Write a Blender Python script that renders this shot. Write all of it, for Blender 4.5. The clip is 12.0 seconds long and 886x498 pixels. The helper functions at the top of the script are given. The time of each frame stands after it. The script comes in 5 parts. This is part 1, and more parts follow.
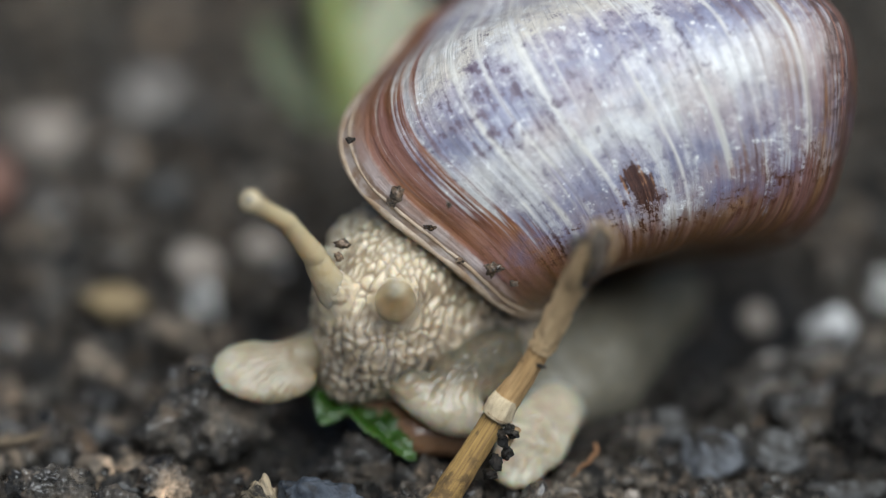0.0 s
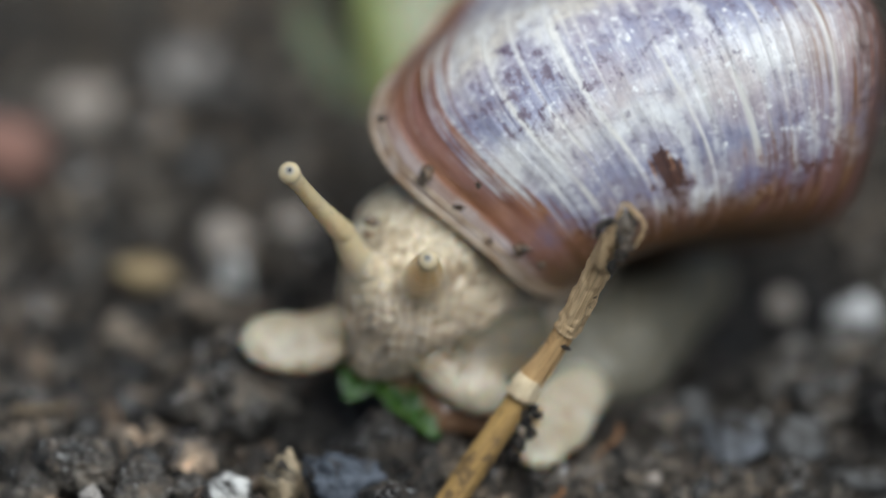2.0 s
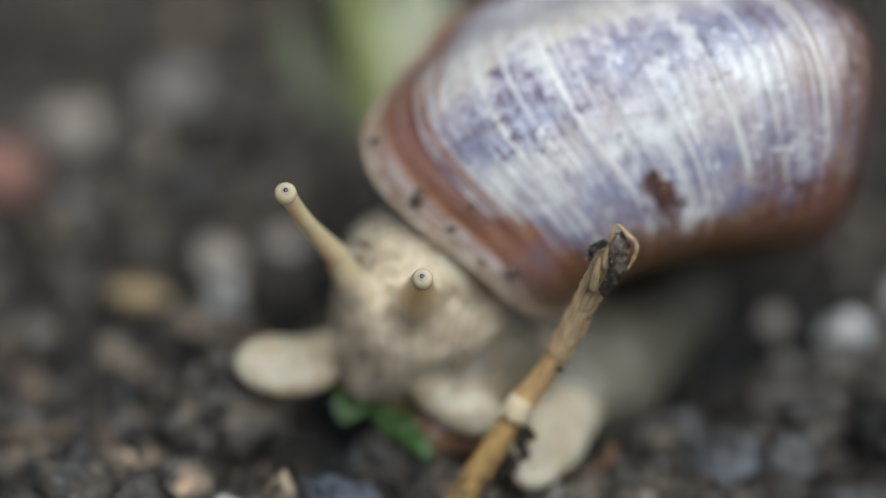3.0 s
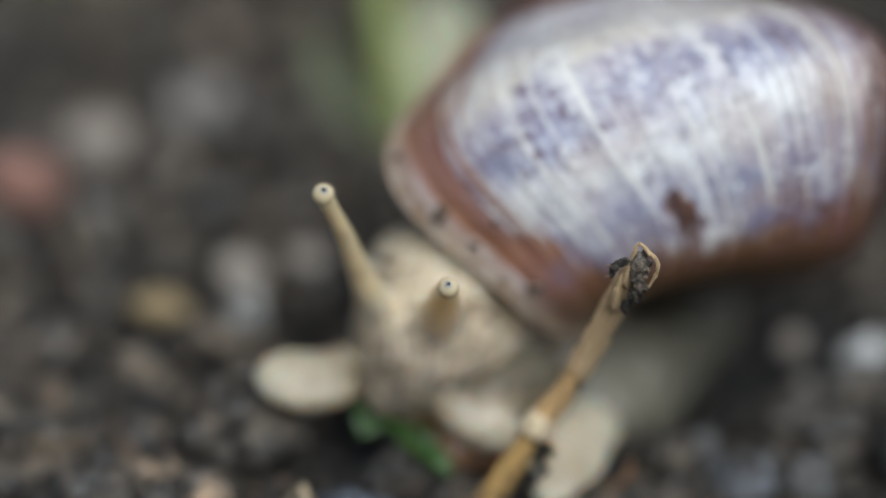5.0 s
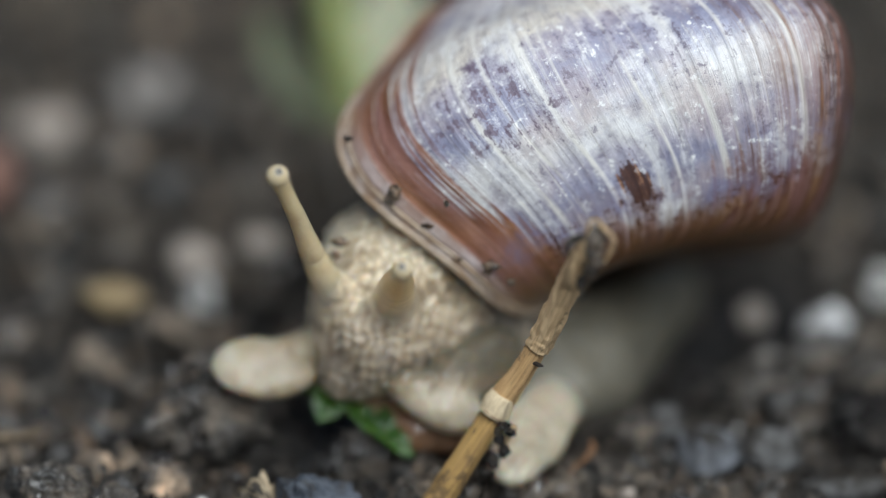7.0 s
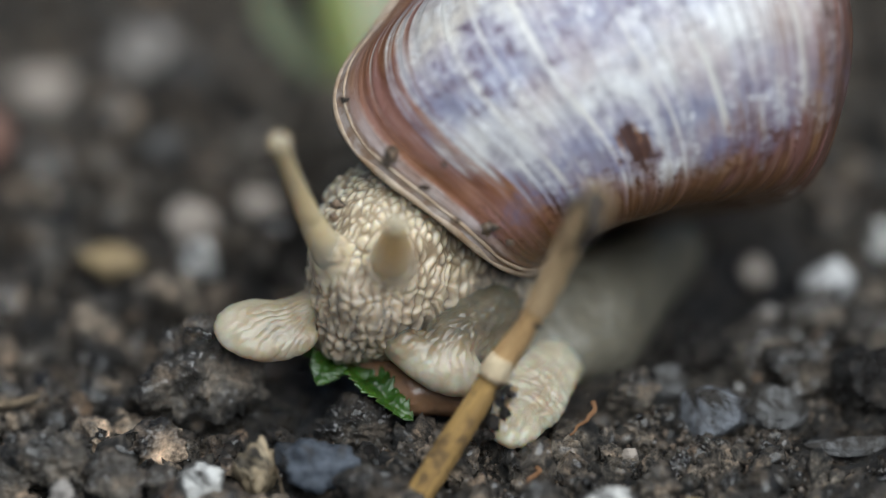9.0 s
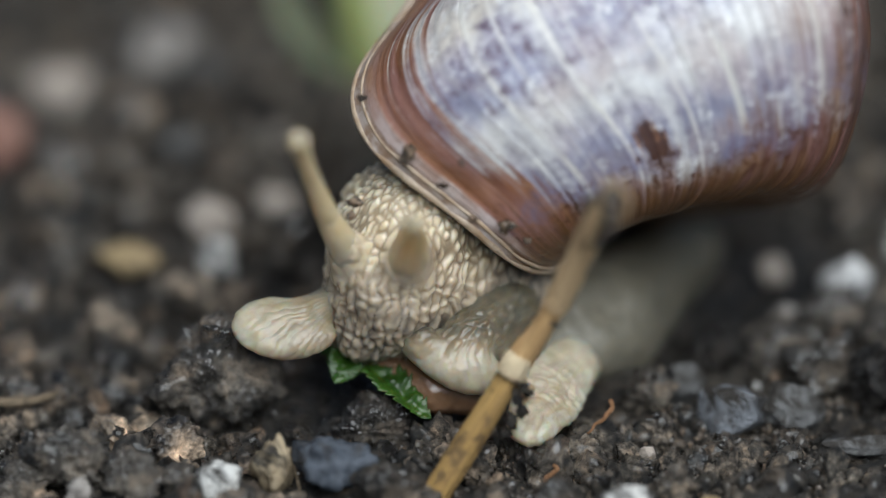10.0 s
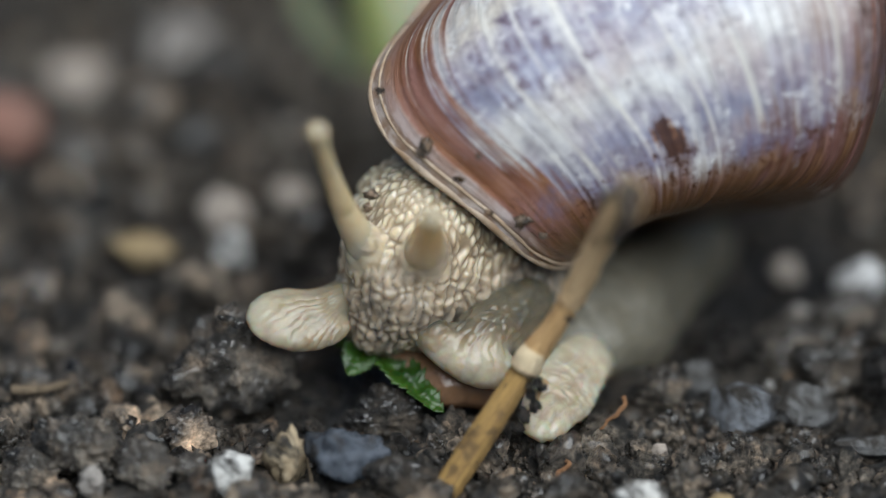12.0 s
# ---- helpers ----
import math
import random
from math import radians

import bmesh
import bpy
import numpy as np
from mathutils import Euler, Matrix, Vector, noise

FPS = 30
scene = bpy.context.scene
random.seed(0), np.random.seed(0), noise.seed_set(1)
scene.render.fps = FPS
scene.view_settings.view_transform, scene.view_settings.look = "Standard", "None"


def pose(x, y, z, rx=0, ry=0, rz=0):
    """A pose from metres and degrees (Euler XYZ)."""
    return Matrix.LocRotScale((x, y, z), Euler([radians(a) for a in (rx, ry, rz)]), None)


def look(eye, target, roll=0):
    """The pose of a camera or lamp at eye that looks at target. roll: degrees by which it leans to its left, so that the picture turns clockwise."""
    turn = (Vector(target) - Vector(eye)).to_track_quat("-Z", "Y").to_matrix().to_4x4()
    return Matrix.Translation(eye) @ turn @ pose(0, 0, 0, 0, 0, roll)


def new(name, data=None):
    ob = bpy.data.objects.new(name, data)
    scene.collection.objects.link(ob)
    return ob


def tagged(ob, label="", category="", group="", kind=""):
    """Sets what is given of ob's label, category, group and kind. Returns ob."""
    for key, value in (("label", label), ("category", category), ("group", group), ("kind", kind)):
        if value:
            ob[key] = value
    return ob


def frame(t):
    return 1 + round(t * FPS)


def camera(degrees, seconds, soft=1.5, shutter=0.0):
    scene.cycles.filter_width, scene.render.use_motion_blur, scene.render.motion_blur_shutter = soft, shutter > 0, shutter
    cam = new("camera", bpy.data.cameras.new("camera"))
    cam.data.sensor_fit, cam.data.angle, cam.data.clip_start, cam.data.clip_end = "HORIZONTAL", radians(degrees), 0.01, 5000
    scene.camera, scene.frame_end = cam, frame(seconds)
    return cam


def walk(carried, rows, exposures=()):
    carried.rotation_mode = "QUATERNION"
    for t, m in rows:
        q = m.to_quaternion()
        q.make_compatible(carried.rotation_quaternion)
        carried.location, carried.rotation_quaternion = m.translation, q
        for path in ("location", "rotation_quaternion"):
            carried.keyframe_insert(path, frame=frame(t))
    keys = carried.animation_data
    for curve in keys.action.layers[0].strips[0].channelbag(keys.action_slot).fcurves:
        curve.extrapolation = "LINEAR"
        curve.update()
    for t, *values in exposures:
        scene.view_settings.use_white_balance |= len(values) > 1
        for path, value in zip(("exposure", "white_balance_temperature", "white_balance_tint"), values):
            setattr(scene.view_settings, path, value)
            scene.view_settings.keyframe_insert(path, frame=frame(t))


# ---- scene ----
# A snail feeding on bare garden soil, seen from close by with a long lens.
cam = camera(4.0, 12.0, 1.1)
cam.data.dof.use_dof = True
cam.data.dof.focus_distance = 1.0775
cam.data.dof.aperture_fstop = 5.4
walk(cam, [
    (0, look((-0.00166, -0.90128, 0.61173), (0.00247, -0.00093, 0.01982), -0.287)),
    (0.5, look((0.00338, -0.89941, 0.61111), (0.00298, 0.00017, 0.01801), -0.515)),
    (1, look((0.00201, -0.89980, 0.61225), (0.00237, -0.00041, 0.01887), 0.068)),
    (1.5, look((-0.00126, -0.90047, 0.61660), (0.00225, -0.00305, 0.02026), 0.659)),
    (2, look((0.00186, -0.90523, 0.61778), (0.00008, -0.00741, 0.02202), 0.836)),
    (2.5, look((0.00106, -0.90713, 0.62018), (-0.00023, -0.00921, 0.02458), 1.117)),
    (2.7, look((-0.00140, -0.90485, 0.62456), (0.00042, -0.00939, 0.02526), 0.782)),
    (4.3, look((-0.00560, -0.90647, 0.62659), (0.00007, -0.01135, 0.02681), 0.485)),
    (4.5, look((-0.00806, -0.90619, 0.62791), (-0.00138, -0.01138, 0.02769), 0.624)),
    (5, look((-0.00371, -0.90917, 0.62626), (-0.00130, -0.01226, 0.02914), 1.428)),
    (5.5, look((-0.00287, -0.91037, 0.62430), (0.00089, -0.01200, 0.02938), 0.709)),
    (6, look((0.00064, -0.90724, 0.62267), (0.00040, -0.00884, 0.02779), 0.090)),
    (6.5, look((0.00061, -0.90292, 0.62302), (0.00120, -0.00604, 0.02585), -0.057)),
    (7, look((0.00048, -0.90134, 0.62013), (0.00268, -0.00490, 0.02231), -0.249)),
    (7.2, look((0.00453, -0.89951, 0.62013), (0.00199, -0.00381, 0.02120), -0.476)),
    (8.8, look((0.00104, -0.89144, 0.61861), (0.00272, 0.00112, 0.01499), -0.469)),
    (9, look((0.00305, -0.88955, 0.62149), (0.00281, 0.00075, 0.01455), -0.919)),
    (9.5, look((0.00461, -0.88985, 0.62119), (0.00271, 0.00089, 0.01491), -0.969)),
    (10, look((0.00401, -0.88998, 0.62107), (0.00131, 0.00057, 0.01451), -0.946)),
    (10.5, look((0.00472, -0.89022, 0.62091), (0.00099, 0.00070, 0.01490), -1.188)),
    (11, look((0.00341, -0.89019, 0.62093), (0.00095, 0.00057, 0.01468), -0.272)),
    (11.5, look((0.00272, -0.89120, 0.62001), (0.00095, 0.00017, 0.01466), -0.043)),
    (12, look((0.00000, -0.89349, 0.61693), (0.00000, -0.00020, 0.01440), -0.000)),
], exposures=[(0.0, 0.18, 5900, 5), (12.0, 0.18, 5900, 5)])

# ---- light: a bright overcast sky with a soft sun behind it ----
world = bpy.data.worlds.new("sky")
scene.world = world
world.use_nodes = True
wt = world.node_tree
sky = wt.nodes.new("ShaderNodeTexSky")
sky.sky_type, sky.sun_disc = "NISHITA", False
sky.sun_elevation, sky.sun_rotation = radians(80), radians(113)
sky.dust_density, sky.ozone_density = 4.0, 1.0
wt.links.new(sky.outputs[0], wt.nodes["Background"].inputs[0])
wt.nodes["Background"].inputs[1].default_value = 0.033
sun = new("sun", bpy.data.lights.new("sun", "SUN"))
sun.data.energy, sun.data.angle, sun.data.color = 3.45, radians(56), (1.0, 0.98, 0.95)
sun.matrix_world = look((0.22, -0.46, 0.85), (0, 0, 0))

# ---- small tools ----
MM = 0.001
TILT = radians(34)
# the leaning frame: right, up and towards the eye, in millimetres
LEAN = Matrix(((1, 0, 0, 0), (0, math.sin(TILT), -math.cos(TILT), 0),
               (0, math.cos(TILT), math.sin(TILT), 14.26), (0, 0, 0, 1)))
LEAN_N = np.array(LEAN)


def V(p):
    """A point of the leaning frame, in world metres."""
    return (LEAN @ Vector(p)) * MM


def VN(a):
    return (a @ LEAN_N[:3, :3].T + LEAN_N[:3, 3]) * MM


def hashed(i, seed):
    i = i.astype(np.int64)
    h = (i[..., 0] * 73856093) ^ (i[..., 1] * 19349663) ^ (i[..., 2] * 83492791) ^ (seed * 2654435761)
    h = (h ^ (h >> 13)) * 1274126177
    h = (h ^ (h >> 16)) & 0x7FFFFFFF
    return (h % 100003) / 100003.0


CORNERS = [np.array((a, b, c)) for a in (0, 1) for b in (0, 1) for c in (0, 1)]


def vnoise(p, seed=0):
    """Smooth lattice noise in -1..1."""
    i = np.floor(p)
    f = p - i
    f = f * f * (3 - 2 * f)
    out = np.zeros(p.shape[:-1])
    for c in CORNERS:
        w = np.prod(np.where(c == 1, f, 1 - f), axis=-1)
        out += w * hashed(i + c, seed)
    return out * 2 - 1


def fbm(p, octaves=4, seed=0):
    out, amp = 0, 1.0
    for o in range(octaves):
        out = out + amp * vnoise(p * 2 ** o + 17.3 * o, seed + o)
        amp *= 0.5
    return out


def cells(p, seed=0):
    """Distances to the two nearest scattered seeds."""
    i = np.floor(p)
    f1 = np.full(p.shape[0], 9.0)
    f2 = np.full(p.shape[0], 9.0)
    for a in (-1, 0, 1):
        for b in (-1, 0, 1):
            for c in (-1, 0, 1):
                j = i + np.array((a, b, c))
                s = j + 0.5 + 0.8 * (np.stack([hashed(j, seed + k) for k in (1, 2, 3)], -1) - 0.5)
                d = np.linalg.norm(p - s, axis=1)
                f2 = np.where(d < f1, f1, np.minimum(f2, d))
                f1 = np.minimum(f1, d)
    return f1, f2


def mesh_of(name, verts, faces, material, smooth=True, uvs=None):
    me = bpy.data.meshes.new(name)
    me.from_pydata([tuple(v) for v in verts], [], [tuple(f) for f in faces])
    me.update()
    if smooth:
        me.polygons.foreach_set("use_smooth", [True] * len(me.polygons))
    if uvs is not None:
        layer = me.uv_layers.new(name="UVMap")
        loops = np.zeros(len(me.loops), dtype=np.int32)
        me.loops.foreach_get("vertex_index", loops)
        layer.data.foreach_set("uv", np.asarray(uvs)[loops].astype(np.float32).ravel())
    if material is not None:
        me.materials.append(material)
    return me


def piece(name, me, parent=None, label="", m=None):
    ob = new(name, me)
    if m is not None:
        ob.matrix_basis = m
    if parent is not None:
        ob.parent = parent
    if label:
        ob["label"] = label
    return ob


ICO = {}


def ico(n):
    """Unit icosphere as arrays."""
    if n not in ICO:
        bm = bmesh.new()
        bmesh.ops.create_icosphere(bm, subdivisions=n, radius=1.0)
        bm.verts.ensure_lookup_table()
        ICO[n] = (np.array([v.co[:] for v in bm.verts]), np.array([[v.index for v in f.verts] for f in bm.faces]))
        bm.free()
    v, f = ICO[n]
    return v.copy(), f


def grid_faces(n, m, wrap=True):
    i = np.arange(n - 1)[:, None]
    k = np.arange(m if wrap else m - 1)[None]
    a, b = i * m + k, i * m + (k + 1) % m
    return np.stack([a, b, b + m, a + m], -1).reshape(-1, 4)


def normals_of(v, f):
    n = np.zeros_like(v)
    c = np.cross(v[f[:, 1]] - v[f[:, 0]], v[f[:, 2]] - v[f[:, 0]])
    for k in range(3):
        np.add.at(n, f[:, k], c)
    return n / (np.linalg.norm(n, axis=1)[:, None] + 1e-12)


def tube(path, radii, sides=16, cap=True):
    """A closed tube along a path, as arrays."""
    path = [Vector(p) for p in path]
    verts, faces, n = [], [], len(path)
    side = None
    for i, p in enumerate(path):
        d = (path[min(i + 1, n - 1)] - path[max(i - 1, 0)]).normalized()
        if side is None:
            side = d.orthogonal().normalized()
        side = (side - d * side.dot(d)).normalized()
        other = d.cross(side)
        for k in range(sides):
            a = 2 * math.pi * k / sides
            verts.append(p + (side * math.cos(a) + other * math.sin(a)) * radii[i])
    for i in range(n - 1):
        for k in range(sides):
            a, b = i * sides + k, i * sides + (k + 1) % sides
            faces.append((a, b, b + sides, a + sides))
    if cap:
        faces.append(tuple(range(sides - 1, -1, -1)))
        faces.append(tuple(range((n - 1) * sides, n * sides)))
    return np.array([v[:] for v in verts]), faces


def spline(points, steps):
    """Points along a smooth curve through the given ones."""
    p = np.array([points[0], *points, points[-1]], float)
    out = []
    for i in range(1, len(p) - 2):
        for s in range(steps):
            t = s / steps
            a, b, c, d = p[i - 1:i + 3]
            out.append(0.5 * (2 * b + (c - a) * t + (2 * a - 5 * b + 4 * c - d) * t * t + (3 * b - a - 3 * c + d) * t ** 3))
    out.append(p[-2])
    return np.array(out)


# ---- materials ----
def material(name, rough=0.6, spec=0.5):
    m = bpy.data.materials.new(name)
    m.use_nodes = True
    b = m.node_tree.nodes["Principled BSDF"]
    b.inputs["Roughness"].default_value = rough
    b.inputs["Specular IOR Level"].default_value = spec
    return m, m.node_tree, b


def node(t, kind, **sets):
    n = t.nodes.new(kind)
    for k, v in sets.items():
        if k == "op":
            n.operation = v
        elif k == "clamp":
            n.use_clamp = v
    return n


def feed(t, socket, value):
    if isinstance(value, bpy.types.NodeSocket):
        t.links.new(value, socket)
    else:
        socket.default_value = value


def math_of(t, op, a, b=0.0, clamp=False):
    n = node(t, "ShaderNodeMath", op=op, clamp=clamp)
    feed(t, n.inputs[0], a)
    feed(t, n.inputs[1], b)
    return n.outputs[0]


def coords(t, which="Object"):
    return t.nodes.new("ShaderNodeTexCoord").outputs[which]


def scaled(t, vec, s, shift=(0, 0, 0)):
    n = t.nodes.new("ShaderNodeMapping")
    feed(t, n.inputs[0], vec)
    n.inputs["Scale"].default_value = s
    n.inputs["Location"].default_value = shift
    return n.outputs[0]


def noise_of(t, vec, scale, detail=4.0, rough=0.55, lump=0.0):
    n = t.nodes.new("ShaderNodeTexNoise")
    feed(t, n.inputs["Vector"], vec)
    n.inputs["Scale"].default_value = scale
    n.inputs["Detail"].default_value = detail
    n.inputs["Roughness"].default_value = rough
    n.inputs["Distortion"].default_value = lump
    return n.outputs[0]


def voronoi_of(t, vec, scale, out="Distance"):
    n = t.nodes.new("ShaderNodeTexVoronoi")
    feed(t, n.inputs["Vector"], vec)
    n.inputs["Scale"].default_value = scale
    return n.outputs[out]


def ramp(t, fac, stops):
    n = t.nodes.new("ShaderNodeValToRGB")
    feed(t, n.inputs[0], fac)
    e = n.color_ramp.elements
    while len(e) < len(stops):
        e.new(0.5)
    for el, (pos, col) in zip(e, stops):
        el.position = pos
        el.color = (col, col, col, 1) if not isinstance(col, tuple) else (*col, 1)
    return n.outputs[0]


def mixed(t, fac, a, b, blend="MIX"):
    n = t.nodes.new("ShaderNodeMix")
    n.data_type, n.blend_type = "RGBA", blend
    feed(t, n.inputs[0], fac)
    for s, v in ((n.inputs[6], a), (n.inputs[7], b)):
        feed(t, s, (*v, 1) if isinstance(v, tuple) else v)
    return n.outputs[2]


def bumped(t, b, height, dist, strength=1.0):
    n = t.nodes.new("ShaderNodeBump")
    n.inputs["Distance"].default_value = dist
    n.inputs["Strength"].default_value = strength
    feed(t, n.inputs["Height"], height)
    t.links.new(n.outputs[0], b.inputs["Normal"])


def soil_material(name, dark, light, tint, by_object, pores=1.0, grit=1.0, wet=0.5):
    m, t, b = material(name, 0.75, 0.6)
    o = coords(t)
    big = noise_of(t, o, 210, 5, 0.62)
    fine = noise_of(t, o, 1300, 7, 0.7)
    hue = noise_of(t, o, 420, 4, 0.6)
    col = ramp(t, big, [(0.38, tuple(0.5 * c for c in dark)), (0.52, tint), (0.68, tuple(1.1 * c for c in light))])
    col = mixed(t, ramp(t, hue, [(0.52, 0.0), (0.68, 0.55)]), col, (tint[0] * 1.9, tint[1] * 1.5, tint[2] * 1.15))
    col = mixed(t, 1.0, col, ramp(t, fine, [(0.38, 1 - 0.92 * pores), (0.53, 0.92), (0.68, 1 + 1.2 * pores)]), "MULTIPLY")
    col = mixed(t, 1.0, col, (1.04, 0.99, 0.90), "MULTIPLY")
    if by_object:
        info = t.nodes.new("ShaderNodeObjectInfo")
        col = mixed(t, 1.0, col, ramp(t, info.outputs["Random"], [(0.0, 0.3), (0.5, 0.8), (0.8, 1.1), (1.0, (1.6, 1.48, 1.38))]), "MULTIPLY")
    elif by_object is False:
        geo = t.nodes.new("ShaderNodeNewGeometry")
        col = mixed(t, 1.0, col, ramp(t, geo.outputs["Random Per Island"], [(0.0, 0.4), (0.70, 1.1), (0.88, (1 + 0.7 * grit, 1 + 0.45 * grit, 1 + 0.25 * grit)), (1.0, (1 + 2.4 * grit, 1 + 1.9 * grit, 1 + 1.5 * grit))]), "MULTIPLY")
    t.links.new(col, b.inputs["Base Color"])
    # damp films shine here and there
    t.links.new(ramp(t, noise_of(t, o, 520, 4, 0.6), [(0.42, 0.2), (0.58, 0.75)]), b.inputs["Roughness"])
    t.links.new(ramp(t, noise_of(t, o, 340, 4, 0.6), [(0.44, wet), (0.58, 0.0)]), b.inputs["Coat Weight"])
    b.inputs["Coat Roughness"].default_value = 0.1
    bumped(t, b, math_of(t, "ADD", noise_of(t, o, 760, 9, 0.74), math_of(t, "MULTIPLY", noise_of(t, o, 2300, 5, 0.6), 0.35)), 0.0011, 1.0)
    return m


SOIL = soil_material("soil", (0.020, 0.018, 0.016), (0.30, 0.27, 0.235), (0.112, 0.100, 0.087), False, 1.0, 0.45)
CRUMB = soil_material("crumbled_soil", (0.030, 0.026, 0.022), (0.35, 0.305, 0.26), (0.130, 0.110, 0.092), False, 1.0, 0.45, 0.85)
BIG = soil_material("grey_clod", (0.05, 0.045, 0.040), (0.33, 0.30, 0.268), (0.138, 0.125, 0.112), None, 0.5, 1.0, 0.95)
# the ground sheet: darkened colour paints in the deep shade between lumps
BASE = soil_material("gap_shade_soil", (0.009, 0.008, 0.007), (0.11, 0.096, 0.08), (0.032, 0.028, 0.024), False)
CLOD = soil_material("soil_clod", (0.03, 0.0265, 0.023), (0.40, 0.36, 0.31), (0.160, 0.138, 0.117), True, 1.0, 1.0, 0.7)


def stone_material(name, a, b_col, stain=(0.04, 0.035, 0.03), cover=0.35, rough=0.55):
    m, t, b = material(name, rough, 0.4)
    o = coords(t)
    col = mixed(t, ramp(t, noise_of(t, o, 380, 5, 0.6), [(0.35, 0.0), (0.65, 1.0)]), a, b_col)
    dirt = ramp(t, noise_of(t, o, 260, 6, 0.65, 0.4), [(cover + 0.02, 1.0), (cover + 0.14, 0.0)])
    col = mixed(t, dirt, col, stain)
    t.links.new(col, b.inputs["Base Color"])
    bumped(t, b, noise_of(t, o, 1400, 6, 0.65), 0.0005, 1.0)
    return m


STONES = {
    "white": stone_material("white_stone", (0.80, 0.79, 0.76), (0.62, 0.60, 0.56), cover=0.39),
    "chalk": stone_material("chalk_stone", (0.84, 0.83, 0.81), (0.70, 0.69, 0.68), cover=0.28),
    "tan": stone_material("tan_stone", (0.58, 0.47, 0.31), (0.34, 0.26, 0.165), cover=0.40, rough=0.2),
    "ochre": stone_material("ochre_stone", (0.42, 0.31, 0.16), (0.28, 0.21, 0.12), cover=0.28),
    "black": stone_material("black_stone", (0.028, 0.034, 0.044), (0.13, 0.146, 0.175), cover=0.30, rough=0.15),
    "pink": stone_material("pink_stone", (0.37, 0.18, 0.135), (0.30, 0.18, 0.14), cover=0.3),
    "rose": stone_material("rose_stone", (0.46, 0.395, 0.335), (0.35, 0.30, 0.255), cover=0.25),
    "grey": stone_material("grey_stone", (0.23, 0.23, 0.23), (0.10, 0.098, 0.095), cover=0.42),
    "pale": stone_material("pale_stone", (0.48, 0.44, 0.40), (0.28, 0.25, 0.225), cover=0.36),
    "slate": stone_material("slate_stone", (0.28, 0.295, 0.325), (0.14, 0.146, 0.158), cover=0.42, rough=0.3),
    "clod": CLOD,
    "peat": soil_material("black_soil", (0.006, 0.005, 0.005), (0.06, 0.053, 0.047), (0.022, 0.019, 0.017), None, 0.6, 1.0, 0.08),
    "big": BIG,
    # wet clod, its colour darkened for the shadow below the head and leaf
    "damp_shaded": soil_material("damp_shaded_clod", (0.025, 0.022, 0.019), (0.16, 0.142, 0.122), (0.064, 0.056, 0.048), None, 0.7, 1.0, 0.8),
}


def glowing_skin(t, b, col, share):
    """Lets part of the light pass through thin flesh."""
    trans = t.nodes.new("ShaderNodeBsdfTranslucent")
    t.links.new(col, trans.inputs["Color"])
    both = t.nodes.new("ShaderNodeMixShader")
    both.inputs[0].default_value = share
    t.links.new(b.outputs[0], both.inputs[1])
    t.links.new(trans.outputs[0], both.inputs[2])
    out = [n for n in t.nodes if n.type == "OUTPUT_MATERIAL"][0]
    t.links.new(both.outputs[0], out.inputs["Surface"])


def skin_material(name, base, dull, wet=0.26, pits=2600.0, sss=0.5, reach=0.0014, along=None, gloss=0.4, through_light=0.0):
    """Moist translucent skin. along: a second colour and the heights (metres) between which it takes over."""
    m, t, b = material(name, wet, 0.55)
    o = coords(t)
    spots = ramp(t, noise_of(t, o, 330, 6, 0.62), [(0.36, 0.0), (0.66, 1.0)])
    col = mixed(t, spots, base, dull)
    col = mixed(t, ramp(t, noise_of(t, o, 1100, 5, 0.65), [(0.28, 0.5), (0.42, 0.0)]), col, tuple(0.55 * c for c in dull))
    if along:
        tone, lo, hi = along
        sep = t.nodes.new("ShaderNodeSeparateXYZ")
        t.links.new(o, sep.inputs[0])
        up = math_of(t, "DIVIDE", math_of(t, "SUBTRACT", sep.outputs["Z"], lo), hi - lo, True)
        col = mixed(t, up, col, tone)
    t.links.new(col, b.inputs["Base Color"])
    b.inputs["Subsurface Weight"].default_value = sss
    b.inputs["Subsurface Radius"].default_value = (1.0, 0.85, 0.6)
    b.inputs["Subsurface Scale"].default_value = reach
    b.inputs["Coat Weight"].default_value = gloss
    b.inputs["Coat Roughness"].default_value = 0.15
    h = math_of(t, "ADD", noise_of(t, o, pits, 5, 0.6), math_of(t, "MULTIPLY", voronoi_of(t, o, 1500), 0.6))
    bumped(t, b, h, 0.00007, 0.8)
    if through_light:
        glowing_skin(t, b, col, through_light)
    return m


